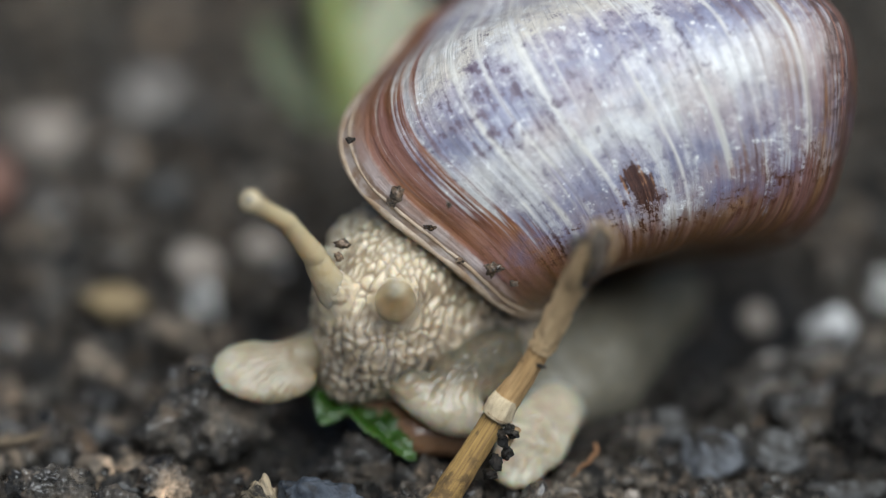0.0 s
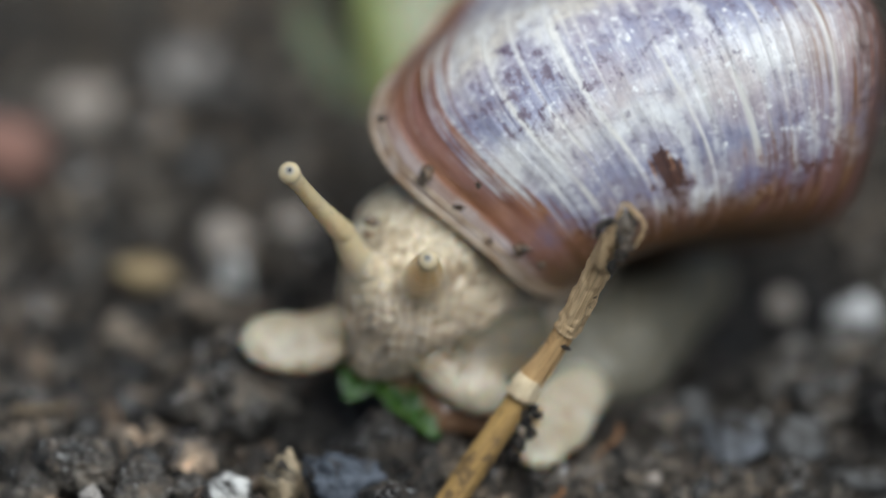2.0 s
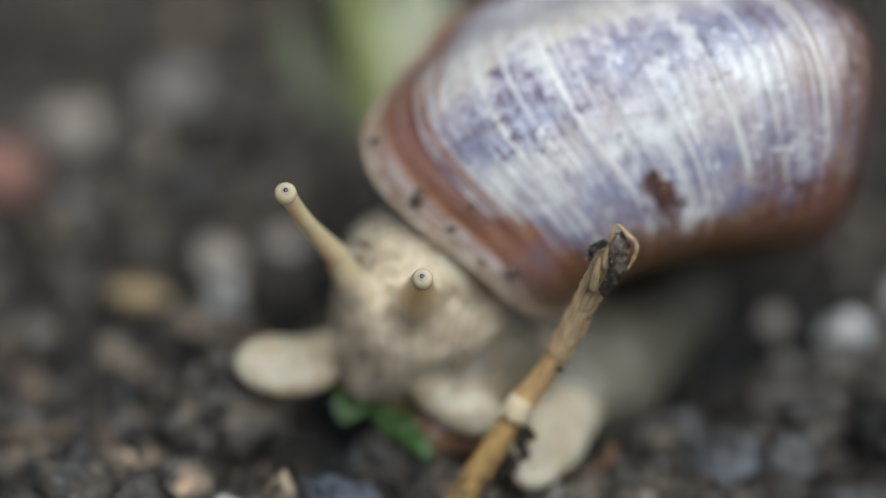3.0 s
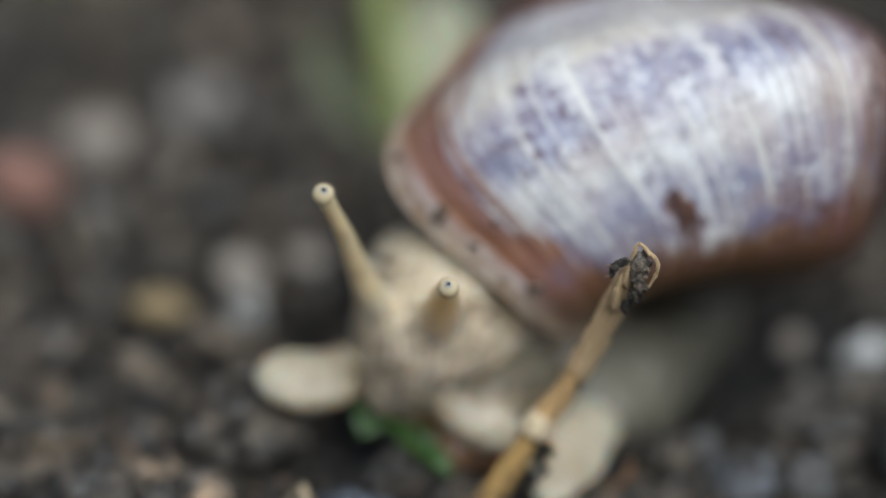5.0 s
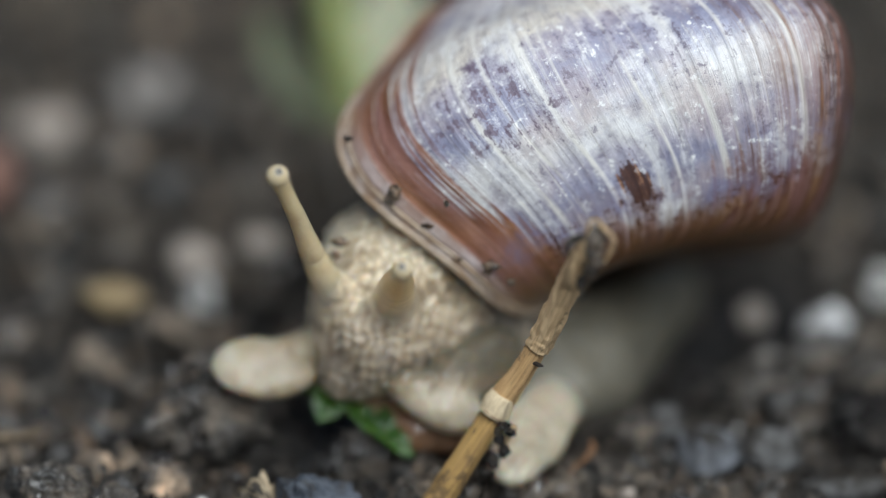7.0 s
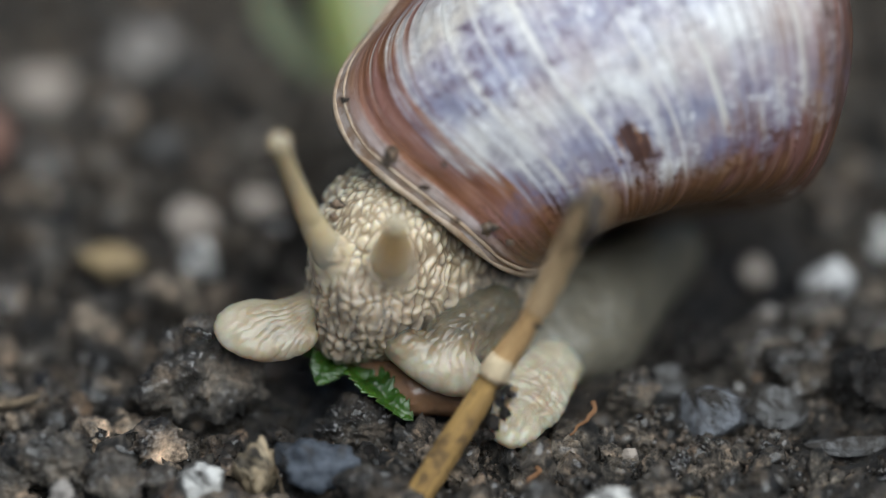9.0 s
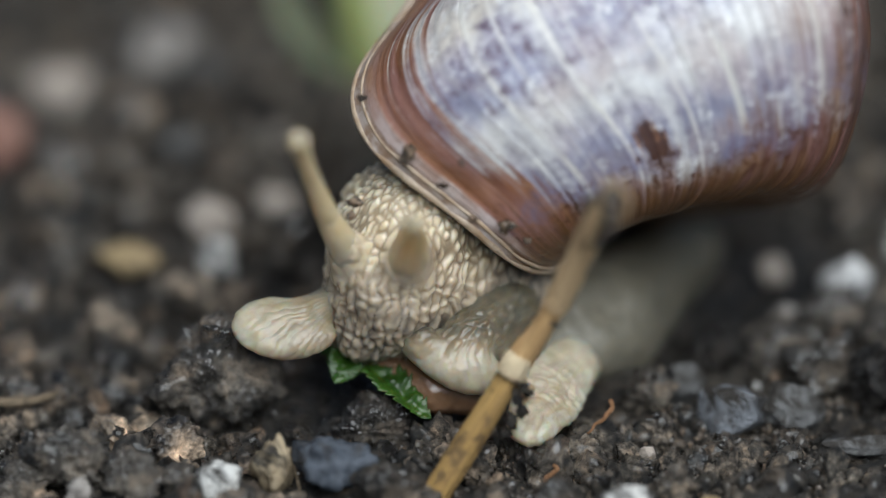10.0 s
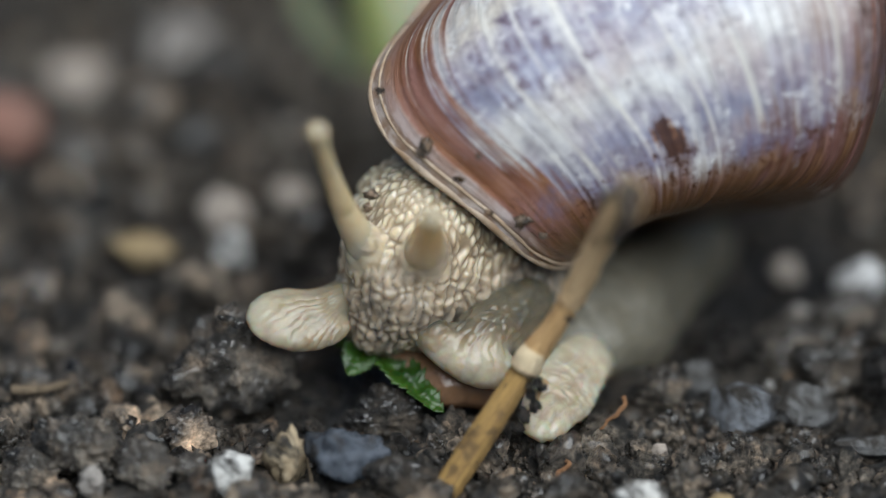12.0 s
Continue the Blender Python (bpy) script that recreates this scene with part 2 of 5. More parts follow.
def head_material():
    """Cream warts above, greyer folds towards the mouth, darker brown in the furrows."""
    m, t, b = material("snail_skin", 0.4, 0.45)
    uv = t.nodes.new("ShaderNodeUVMap").outputs[0]
    sep = t.nodes.new("ShaderNodeSeparateXYZ")
    t.links.new(uv, sep.inputs[0])
    o = coords(t)
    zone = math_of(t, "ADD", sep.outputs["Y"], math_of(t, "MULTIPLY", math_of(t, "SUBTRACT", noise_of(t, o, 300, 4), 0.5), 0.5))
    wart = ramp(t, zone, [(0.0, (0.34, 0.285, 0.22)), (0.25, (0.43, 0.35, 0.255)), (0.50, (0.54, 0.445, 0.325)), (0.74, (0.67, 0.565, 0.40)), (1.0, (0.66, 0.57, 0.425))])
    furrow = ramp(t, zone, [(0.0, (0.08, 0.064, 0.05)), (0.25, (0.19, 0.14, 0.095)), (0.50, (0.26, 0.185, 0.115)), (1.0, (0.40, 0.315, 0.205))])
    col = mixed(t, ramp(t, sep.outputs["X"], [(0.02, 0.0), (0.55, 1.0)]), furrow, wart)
    t.links.new(col, b.inputs["Base Color"])
    b.inputs["Subsurface Weight"].default_value = 0.6
    b.inputs["Subsurface Radius"].default_value = (1.0, 0.7, 0.42)
    b.inputs["Subsurface Scale"].default_value = 0.0011
    b.inputs["Coat Weight"].default_value = 0.25
    b.inputs["Coat Roughness"].default_value = 0.22
    bumped(t, b, noise_of(t, o, 3000, 4, 0.6), 0.00005, 0.7)
    return m


HEAD = head_material()


def lobe_material():
    """Thin wet skin: pale ridges, brownish furrows, greyer where the tone is low."""
    m, t, b = material("lobe_skin", 0.34, 0.5)
    sep = t.nodes.new("ShaderNodeSeparateXYZ")
    t.links.new(t.nodes.new("ShaderNodeUVMap").outputs[0], sep.inputs[0])
    o = coords(t)
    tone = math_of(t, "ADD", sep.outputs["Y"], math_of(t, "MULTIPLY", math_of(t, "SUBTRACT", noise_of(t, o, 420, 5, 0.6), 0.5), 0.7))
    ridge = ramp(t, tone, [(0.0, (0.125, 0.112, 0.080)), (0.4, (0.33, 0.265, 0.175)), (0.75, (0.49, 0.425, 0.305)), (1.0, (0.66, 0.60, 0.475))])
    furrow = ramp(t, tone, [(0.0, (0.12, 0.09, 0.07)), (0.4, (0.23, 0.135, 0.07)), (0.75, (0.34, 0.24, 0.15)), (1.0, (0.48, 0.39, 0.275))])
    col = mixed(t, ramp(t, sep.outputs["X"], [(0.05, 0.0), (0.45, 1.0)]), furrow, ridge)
    t.links.new(col, b.inputs["Base Color"])
    b.inputs["Subsurface Weight"].default_value = 0.95
    b.inputs["Subsurface Radius"].default_value = (1.0, 0.55, 0.28)
    b.inputs["Subsurface Scale"].default_value = 0.0032
    b.inputs["Coat Weight"].default_value = 0.4
    b.inputs["Coat Roughness"].default_value = 0.14
    bumped(t, b, math_of(t, "ADD", noise_of(t, o, 1500, 4, 0.55), math_of(t, "MULTIPLY", noise_of(t, o, 600, 3), 1.5)), 0.00005, 0.7)
    glowing_skin(t, b, col, 0.2)
    return m


FLAP = lobe_material()
FOOT = skin_material("foot_skin", (0.21, 0.188, 0.14), (0.16, 0.145, 0.108), wet=0.45, sss=0.6, reach=0.003, gloss=0.12)
MOUTH = skin_material("mouth_skin", (0.28, 0.155, 0.085), (0.20, 0.115, 0.065), wet=0.15)
STALK = skin_material("stalk_skin", (0.84, 0.75, 0.57), (0.77, 0.68, 0.51), sss=1.0, reach=0.003, along=((0.80, 0.64, 0.38), 0.004, 0.010), through_light=0.4)
STALK_LOW = skin_material("stalk_base_skin", (0.66, 0.595, 0.46), (0.58, 0.52, 0.40), sss=0.9, reach=0.002, along=((0.70, 0.57, 0.355), 0.0145, 0.0192), through_light=0.2)
AMBER = skin_material("stalk_shaft_skin", (0.73, 0.60, 0.38), (0.66, 0.53, 0.32), sss=0.9, reach=0.002, through_light=0.2)
RING = skin_material("eye_ring_skin", (0.50, 0.45, 0.37), (0.42, 0.37, 0.29), sss=0.3)
EYE = skin_material("eye_skin", (0.63, 0.52, 0.34), (0.55, 0.45, 0.28), sss=0.5)
PUPIL = material("pupil", 0.2, 0.5)[0]
PUPIL.node_tree.nodes["Principled BSDF"].inputs["Base Color"].default_value = (0.012, 0.012, 0.014, 1)


def shell_material():
    """UV: turn behind the lip and turn round the tube, both in hundreds of degrees."""
    m, t, b = material("snail_shell", 0.38, 0.5)
    uv = t.nodes.new("ShaderNodeUVMap").outputs[0]
    sep = t.nodes.new("ShaderNodeSeparateXYZ")
    t.links.new(uv, sep.inputs[0])
    th, ph = sep.outputs["X"], sep.outputs["Y"]
    o = coords(t)

    def off(x, k):
        return math_of(t, "MULTIPLY", math_of(t, "SUBTRACT", x, 0.5), k)

    streak = noise_of(t, scaled(t, uv, (42, 1.5, 1)), 1.0, 5, 0.62, 0.4)
    lines = noise_of(t, scaled(t, uv, (95, 1.1, 1), (4, 1, 0)), 1.0, 3, 0.5, 0.2)
    fine = noise_of(t, scaled(t, uv, (260, 4.0, 1), (9, 2, 0)), 1.0, 4, 0.6)
    broad = noise_of(t, scaled(t, uv, (16, 1.6, 1), (3, 7, 0)), 1.0, 4, 0.55, 0.5)
    blotch = noise_of(t, o, 170, 6, 0.62, 0.5)
    flake = noise_of(t, o, 620, 10, 0.78, 0.3)
    speck = noise_of(t, o, 1300, 5, 0.7)
    # spiral bands, frayed along the growth lines
    drift = math_of(t, "MULTIPLY", math_of(t, "SUBTRACT", 0.3, th), 0.22)
    wavy = math_of(t, "ADD", math_of(t, "ADD", ph, drift), math_of(t, "ADD", off(broad, 0.22), math_of(t, "ADD", off(flake, 0.24), off(streak, 0.08))))
    band = ramp(t, math_of(t, "MULTIPLY", math_of(t, "ADD", wavy, 1.1), 0.5), [
        (0.25, (0.34, 0.27, 0.24)), (0.34, (0.40, 0.34, 0.36)), (0.40, (0.26, 0.262, 0.37)), (0.45, (0.44, 0.42, 0.50)),
        (0.50, (0.70, 0.69, 0.69)), (0.55, (0.70, 0.69, 0.70)), (0.585, (0.37, 0.38, 0.50)), (0.625, (0.23, 0.232, 0.34)), (0.675, (0.42, 0.39, 0.46)),
        (0.715, (0.68, 0.63, 0.56)), (0.80, (0.64, 0.60, 0.56)), (0.90, (0.44, 0.40, 0.43))])
    col = mixed(t, ramp(t, blotch, [(0.50, 0.0), (0.66, 0.65)]), band, (0.35, 0.35, 0.465))
    col = mixed(t, ramp(t, noise_of(t, scaled(t, o, (1, 1, 1), (3, 5, 7)), 120, 5, 0.6, 0.4), [(0.50, 0.0), (0.66, 0.5)]), col, (0.44, 0.34, 0.33))
    col = mixed(t, ramp(t, math_of(t, "ADD", off(flake, 1.1), broad), [(0.52, 0.0), (0.66, 0.62)]), col, (0.78, 0.78, 0.79))
    col = mixed(t, math_of(t, "MULTIPLY", ramp(t, lines, [(0.57, 0.0), (0.66, 0.9)]), ramp(t, noise_of(t, scaled(t, uv, (9, 2.6, 1), (1, 8, 0)), 1.0, 3), [(0.42, 0.0), (0.62, 0.9)])), col, (0.77, 0.75, 0.70))
    col = mixed(t, ramp(t, fine, [(0.30, 0.5), (0.46, 0.0)]), col, (0.22, 0.18, 0.20))
    col = mixed(t, ramp(t, math_of(t, "ADD", off(fine, 0.8), flake), [(0.24, 0.85), (0.34, 0.0)]), col, (0.13, 0.10, 0.14))
    dusk = ramp(t, math_of(t, "ABSOLUTE", math_of(t, "SUBTRACT", wavy, 0.11)), [(0.06, 1.0), (0.16, 0.0)])
    col = mixed(t, math_of(t, "MULTIPLY", dusk, ramp(t, math_of(t, "ADD", off(speck, 0.5), flake), [(0.36, 0.8), (0.44, 0.0)])), col, (0.14, 0.12, 0.17))
    col = mixed(t, ramp(t, math_of(t, "ADD", off(flake, 0.6), speck), [(0.61, 0.0), (0.66, 0.85)]), col, (0.84, 0.84, 0.84))
    mottle = ramp(t, noise_of(t, scaled(t, o, (1, 1, 1), (1, 9, 4)), 430, 7, 0.68, 0.6), [(0.34, (0.74, 0.73, 0.76)), (0.50, (1.0, 0.99, 0.97)), (0.66, (1.12, 1.12, 1.10))])
    col = mixed(t, 1.0, col, mottle, "MULTIPLY")
    mist = noise_of(t, scaled(t, uv, (7, 3.2, 1), (2, 3, 0)), 1.0, 3)
    at_line = math_of(t, "ADD", th, math_of(t, "ADD", off(broad, 0.03), math_of(t, "MULTIPLY", ph, 0.03)))
    for at, wide in ((0.285, 0.010), (0.34, 0.006), (0.425, 0.008), (0.585, 0.006), (0.70, 0.012), (0.80, 0.007), (0.955, 0.014)):
        bold = ramp(t, math_of(t, "ABSOLUTE", math_of(t, "SUBTRACT", at_line, at)), [(wide * 0.35, 0.85), (wide, 0.0)])
        col = mixed(t, math_of(t, "MULTIPLY", bold, ramp(t, mist, [(0.38, 0.15), (0.55, 1.0)])), col, (0.80, 0.77, 0.71))
    torn_skin = math_of(t, "MULTIPLY", ramp(t, mist, [(0.46, 1.0), (0.58, 0.0)]), ramp(t, math_of(t, "ADD", off(lines, 0.35), math_of(t, "ADD", off(speck, 0.5), flake)), [(0.36, 0.6), (0.43, 0.0)]))
    col = mixed(t, torn_skin, col, (0.15, 0.125, 0.18))
    # brown skin kept near the lip, round the navel and on the far side
    edge = math_of(t, "ADD", off(flake, 0.55), math_of(t, "ADD", off(broad, 0.5), off(speck, 0.25)))
    low = math_of(t, "SUBTRACT", -0.15, ph)
    lip_line = math_of(t, "ADD", 0.148, math_of(t, "MULTIPLY", math_of(t, "MAXIMUM", low, 0.0), 0.36))
    near_lip = math_of(t, "SUBTRACT", lip_line, math_of(t, "ADD", th, math_of(t, "ADD", math_of(t, "ADD", off(streak, 0.20), off(lines, 0.24)), math_of(t, "MULTIPLY", edge, 0.07))))
    nav_line = math_of(t, "ADD", -0.52, math_of(t, "MULTIPLY", math_of(t, "MAXIMUM", math_of(t, "SUBTRACT", math_of(t, "MINIMUM", th, 1.20), 0.64), 0.0), 0.56))
    near_nav = math_of(t, "SUBTRACT", nav_line, math_of(t, "ADD", ph, math_of(t, "MULTIPLY", edge, 0.42)))
    far_side = math_of(t, "SUBTRACT", math_of(t, "ADD", th, math_of(t, "ADD", off(streak, 1.1), off(lines, 0.4))), 1.02)
    both = math_of(t, "MAXIMUM", math_of(t, "MAXIMUM", math_of(t, "MULTIPLY", near_lip, 2.4), near_nav), math_of(t, "MULTIPLY", far_side, 0.28))

    def patch(a, b_, ra, rb, fray):
        x = math_of(t, "DIVIDE", math_of(t, "SUBTRACT", th, a), ra)
        y = math_of(t, "DIVIDE", math_of(t, "SUBTRACT", ph, b_), rb)
        far = math_of(t, "SQRT", math_of(t, "ADD", math_of(t, "MULTIPLY", x, x), math_of(t, "MULTIPLY", y, y)))
        return math_of(t, "SUBTRACT", 1.0, math_of(t, "ADD", far, math_of(t, "MULTIPLY", edge, fray)))

    both = math_of(t, "MAXIMUM", both, math_of(t, "MULTIPLY", math_of(t, "ADD", patch(0.90, -0.47, 0.19, 0.22, 2.6), math_of(t, "ADD", off(lines, 2.0), off(streak, 1.6))), 0.22))
    rust = mixed(t, ramp(t, broad, [(0.36, 0.0), (0.62, 1.0)]), (0.19, 0.068, 0.028), (0.35, 0.165, 0.10))
    tint = noise_of(t, scaled(t, uv, (34, 0.9, 1), (6, 4, 0)), 1.0, 4, 0.55, 0.3)
    rust = mixed(t, 0.85, rust, ramp(t, tint, [(0.36, (0.085, 0.032, 0.017)), (0.46, (0.18, 0.066, 0.030)), (0.54, (0.31, 0.13, 0.06)), (0.64, (0.40, 0.225, 0.165))]))
    rust = mixed(t, ramp(t, math_of(t, "ADD", ph, off(broad, 0.5)), [(0.0, 0.0), (0.12, 0.3)]), rust, (0.25, 0.10, 0.038))
    rust = mixed(t, ramp(t, math_of(t, "ADD", math_of(t, "ADD", ph, 0.4), off(broad, 0.5)), [(0.0, 0.4), (0.2, 0.0)]), rust, (0.37, 0.17, 0.125))
    rust = mixed(t, ramp(t, math_of(t, "ADD", th, off(streak, 0.4)), [(0.6, 0.0), (0.75, 0.9)]), rust, (0.085, 0.036, 0.020))
    rust = mixed(t, ramp(t, blotch, [(0.45, 0.0), (0.62, 0.5)]), rust, (0.17, 0.065, 0.035))
    plum = noise_of(t, scaled(t, uv, (13, 2.4, 1), (8, 5, 0)), 1.0, 5, 0.6, 0.6)
    rust = mixed(t, ramp(t, plum, [(0.46, 0.0), (0.60, 0.65)]), rust, (0.27, 0.135, 0.125))
    rust = mixed(t, ramp(t, plum, [(0.34, 0.55), (0.44, 0.0)]), rust, (0.36, 0.19, 0.085))
    rust = mixed(t, ramp(t, lines, [(0.50, 0.0), (0.70, 0.34)]), rust, (0.44, 0.27, 0.19))
    rust = mixed(t, ramp(t, fine, [(0.30, 0.42), (0.50, 0.0)]), rust, (0.15, 0.065, 0.036))
    rust = mixed(t, ramp(t, streak, [(0.28, 0.5), (0.44, 0.0)]), rust, (0.13, 0.055, 0.032))
    rust = mixed(t, math_of(t, "MULTIPLY", ramp(t, flake, [(0.57, 0.0), (0.72, 0.35)]), 1.0), rust, (0.42, 0.32, 0.29))
    ashy = math_of(t, "MULTIPLY", ramp(t, near_nav, [(0.0, 0.0), (0.04, 1.0)]), ramp(t, math_of(t, "ADD", th, off(streak, 1.4)), [(0.62, 0.7), (0.78, 0.0)]))
    ashy = math_of(t, "MULTIPLY", ashy, ramp(t, math_of(t, "ADD", blotch, off(streak, 0.8)), [(0.42, 0.2), (0.60, 1.0)]))
    lip_only = ramp(t, near_lip, [(0.0, 1.0), (0.01, 0.0)])
    rust = mixed(t, math_of(t, "MULTIPLY", ashy, lip_only), rust, mixed(t, ramp(t, lines, [(0.4, 0.0), (0.62, 1.0)]), (0.10, 0.064, 0.062), (0.30, 0.25, 0.27)))
    col = mixed(t, ramp(t, math_of(t, "ADD", both, 0.06), [(0.0, 0.0), (0.06, 0.5), (0.11, 1.0)]), col, rust)
    # violet stain just above the brown skin
    stain = math_of(t, "MULTIPLY", ramp(t, math_of(t, "ABSOLUTE", math_of(t, "ADD", near_nav, 0.10)), [(0.02, 1.0), (0.13, 0.0)]), ramp(t, blotch, [(0.42, 0.0), (0.58, 0.75)]))
    col = mixed(t, stain, col, (0.20, 0.19, 0.30))
    # dark chips along the frayed edge
    chip = math_of(t, "MULTIPLY", ramp(t, math_of(t, "ABSOLUTE", math_of(t, "ADD", near_nav, 0.02)), [(0.06, 1.0), (0.16, 0.0)]), ramp(t, math_of(t, "ADD", off(lines, 0.3), flake), [(0.40, 1.0), (0.46, 0.0)]))
    col = mixed(t, chip, col, (0.09, 0.035, 0.02))
    torn = ramp(t, math_of(t, "ADD", patch(0.50, -0.31, 0.040, 0.095, 8.0), math_of(t, "ADD", off(lines, 2.2), off(blotch, 3.0))), [(0.0, 0.0), (0.25, 0.92)])
    col = mixed(t, torn, col, ramp(t, math_of(t, "ADD", off(flake, 0.8), lines), [(0.42, (0.06, 0.024, 0.014)), (0.54, (0.13, 0.05, 0.022)), (0.62, (0.42, 0.21, 0.09))]))
    # flecks of dark skin left on the upper band beside the brown
    left_on = math_of(t, "MULTIPLY", ramp(t, patch(0.33, 0.16, 0.17, 0.20, 1.5), [(0.0, 0.0), (0.4, 1.0)]), ramp(t, math_of(t, "ADD", off(lines, 0.5), math_of(t, "ADD", off(speck, 0.5), flake)), [(0.40, 0.85), (0.47, 0.0)]))
    col = mixed(t, left_on, col, (0.15, 0.11, 0.15))
    # pale crust along the lip
    rimmed = math_of(t, "ADD", th, math_of(t, "ADD", off(flake, 0.03), off(streak, 0.02)))
    crust = mixed(t, ramp(t, noise_of(t, o, 480, 6, 0.65), [(0.38, 0.0), (0.6, 1.0)]), (0.30, 0.20, 0.13), (0.60, 0.52, 0.47))
    col = mixed(t, ramp(t, rimmed, [(0.026, 0.9), (0.036, 0.0)]), col, crust)
    pink = mixed(t, ramp(t, noise_of(t, o, 300, 5, 0.6), [(0.40, 0.0), (0.62, 1.0)]), (0.47, 0.34, 0.29), (0.68, 0.60, 0.58))
    col = mixed(t, math_of(t, "MULTIPLY", ramp(t, math_of(t, "ADD", rimmed, off(streak, 0.012)), [(0.026, 0.0), (0.032, 0.9), (0.050, 0.85), (0.062, 0.0)]), ramp(t, ph, [(0.05, 1.0), (0.35, 0.15)])), col, pink)
    col = mixed(t, ramp(t, rimmed, [(0.024, 0.0), (0.027, 0.7), (0.030, 0.7), (0.033, 0.0)]), col, (0.20, 0.12, 0.075))
    # amber near the navel
    deep = math_of(t, "MULTIPLY", math_of(t, "SUBTRACT", math_of(t, "SUBTRACT", -0.44, ph), off(streak, 0.45)), 5.0, True)
    col = mixed(t, math_of(t, "MULTIPLY", deep, 0.9), col, mixed(t, lines, (0.07, 0.030, 0.011), (0.24, 0.115, 0.032)))
    col = mixed(t, ramp(t, speck, [(0.25, 0.8), (0.31, 0.0)]), col, (0.10, 0.07, 0.06))
    t.links.new(col, b.inputs["Base Color"])
    t.links.new(ramp(t, flake, [(0.35, 0.26), (0.65, 0.55)]), b.inputs["Roughness"])
    b.inputs["Coat Weight"].default_value = 0.32
    b.inputs["Coat Roughness"].default_value = 0.2
    # cracked skin high on the far side
    crack = math_of(t, "MULTIPLY", ramp(t, patch(1.22, 0.12, 0.20, 0.42, 1.2), [(0.0, 0.0), (0.35, 1.0)]), ramp(t, math_of(t, "ADD", off(lines, 0.45), flake), [(0.43, 0.9), (0.48, 0.0)]))
    col = mixed(t, crack, col, (0.10, 0.062, 0.055))
    t.links.new(col, b.inputs["Base Color"])
    h = math_of(t, "ADD", math_of(t, "MULTIPLY", lines, 0.28), math_of(t, "MULTIPLY", speck, 0.3))
    h = math_of(t, "ADD", h, math_of(t, "ADD", math_of(t, "MULTIPLY", fine, 0.4), math_of(t, "MULTIPLY", flake, 0.8)))
    bumped(t, b, h, 0.00022, 0.8)
    return m


SHELL = shell_material()


def lip_material():
    m, t, b = material("shell_lip", 0.35, 0.5)
    o = coords(t)
    col = mixed(t, ramp(t, noise_of(t, o, 420, 5), [(0.35, 0.0), (0.6, 1.0)]), (0.30, 0.20, 0.12), (0.48, 0.38, 0.28))
    col = mixed(t, ramp(t, noise_of(t, o, 700, 6, 0.7), [(0.3, 0.7), (0.4, 0.0)]), col, (0.14, 0.10, 0.07))
    t.links.new(col, b.inputs["Base Color"])
    bumped(t, b, noise_of(t, o, 1600, 5), 0.0002, 0.7)
    return m


LIP = lip_material()


def bark_material(name, a, b_col, dark, stained=0.0):
    m, t, b = material(name, 0.6, 0.35)
    o = coords(t, "UV")
    fibre = noise_of(t, scaled(t, o, (46, 3, 1)), 1.0, 6, 0.6, 0.3)
    spots = noise_of(t, coords(t), 500, 5, 0.65)
    col = mixed(t, ramp(t, fibre, [(0.40, 0.0), (0.60, 1.0)]), a, b_col)
    cracks = noise_of(t, scaled(t, o, (80, 2.2, 1), (5, 2, 0)), 1.0, 5, 0.6, 0.4)
    col = mixed(t, ramp(t, cracks, [(0.30, 0.85), (0.40, 0.0)]), col, dark)
    col = mixed(t, ramp(t, spots, [(0.29 + stained, 0.85), (0.39 + stained, 0.0)]), col, dark)
    col = mixed(t, ramp(t, noise_of(t, coords(t), 150, 4, 0.6), [(0.45, 0.0), (0.62, 6.0 * stained)]), col, b_col)
    t.links.new(col, b.inputs["Base Color"])
    bumped(t, b, math_of(t, "ADD", fibre, math_of(t, "ADD", math_of(t, "MULTIPLY", spots, 0.8), math_of(t, "MULTIPLY", cracks, 0.7))), 0.0003, 0.8)
    return m


TWIG = bark_material("twig_bark", (0.54, 0.34, 0.105), (0.26, 0.155, 0.058), (0.06, 0.042, 0.025), 0.075)
STRAW = bark_material("twig_straw", (0.78, 0.57, 0.33), (0.57, 0.385, 0.205), (0.12, 0.08, 0.045))
ROOT = bark_material("root_bark", (0.42, 0.22, 0.10), (0.28, 0.14, 0.07), (0.10, 0.06, 0.04))
FIBRE = bark_material("dead_fibre", (0.30, 0.23, 0.15), (0.20, 0.15, 0.10), (0.08, 0.06, 0.04))


def leaf_material(name, a, b_col, rough=0.4):
    m, t, b = material(name, rough, 0.5)
    o = coords(t)
    col = mixed(t, ramp(t, noise_of(t, o, 500, 4), [(0.35, 0.0), (0.65, 1.0)]), a, b_col)
    t.links.new(col, b.inputs["Base Color"])
    b.inputs["Subsurface Weight"].default_value = 0.15
    b.inputs["Subsurface Scale"].default_value = 0.0005
    bumped(t, b, noise_of(t, o, 1300, 4), 0.00015, 0.7)
    return m


LEAF = leaf_material("green_leaf", (0.040, 0.092, 0.009), (0.014, 0.040, 0.005), 0.33)
STEM = leaf_material("plant_stem", (0.29, 0.33, 0.12), (0.24, 0.275, 0.095))
PALE = leaf_material("light_blade", (0.58, 0.58, 0.42), (0.48, 0.50, 0.34))
BLADE = leaf_material("pale_blade", (0.20, 0.215, 0.135), (0.16, 0.18, 0.105))


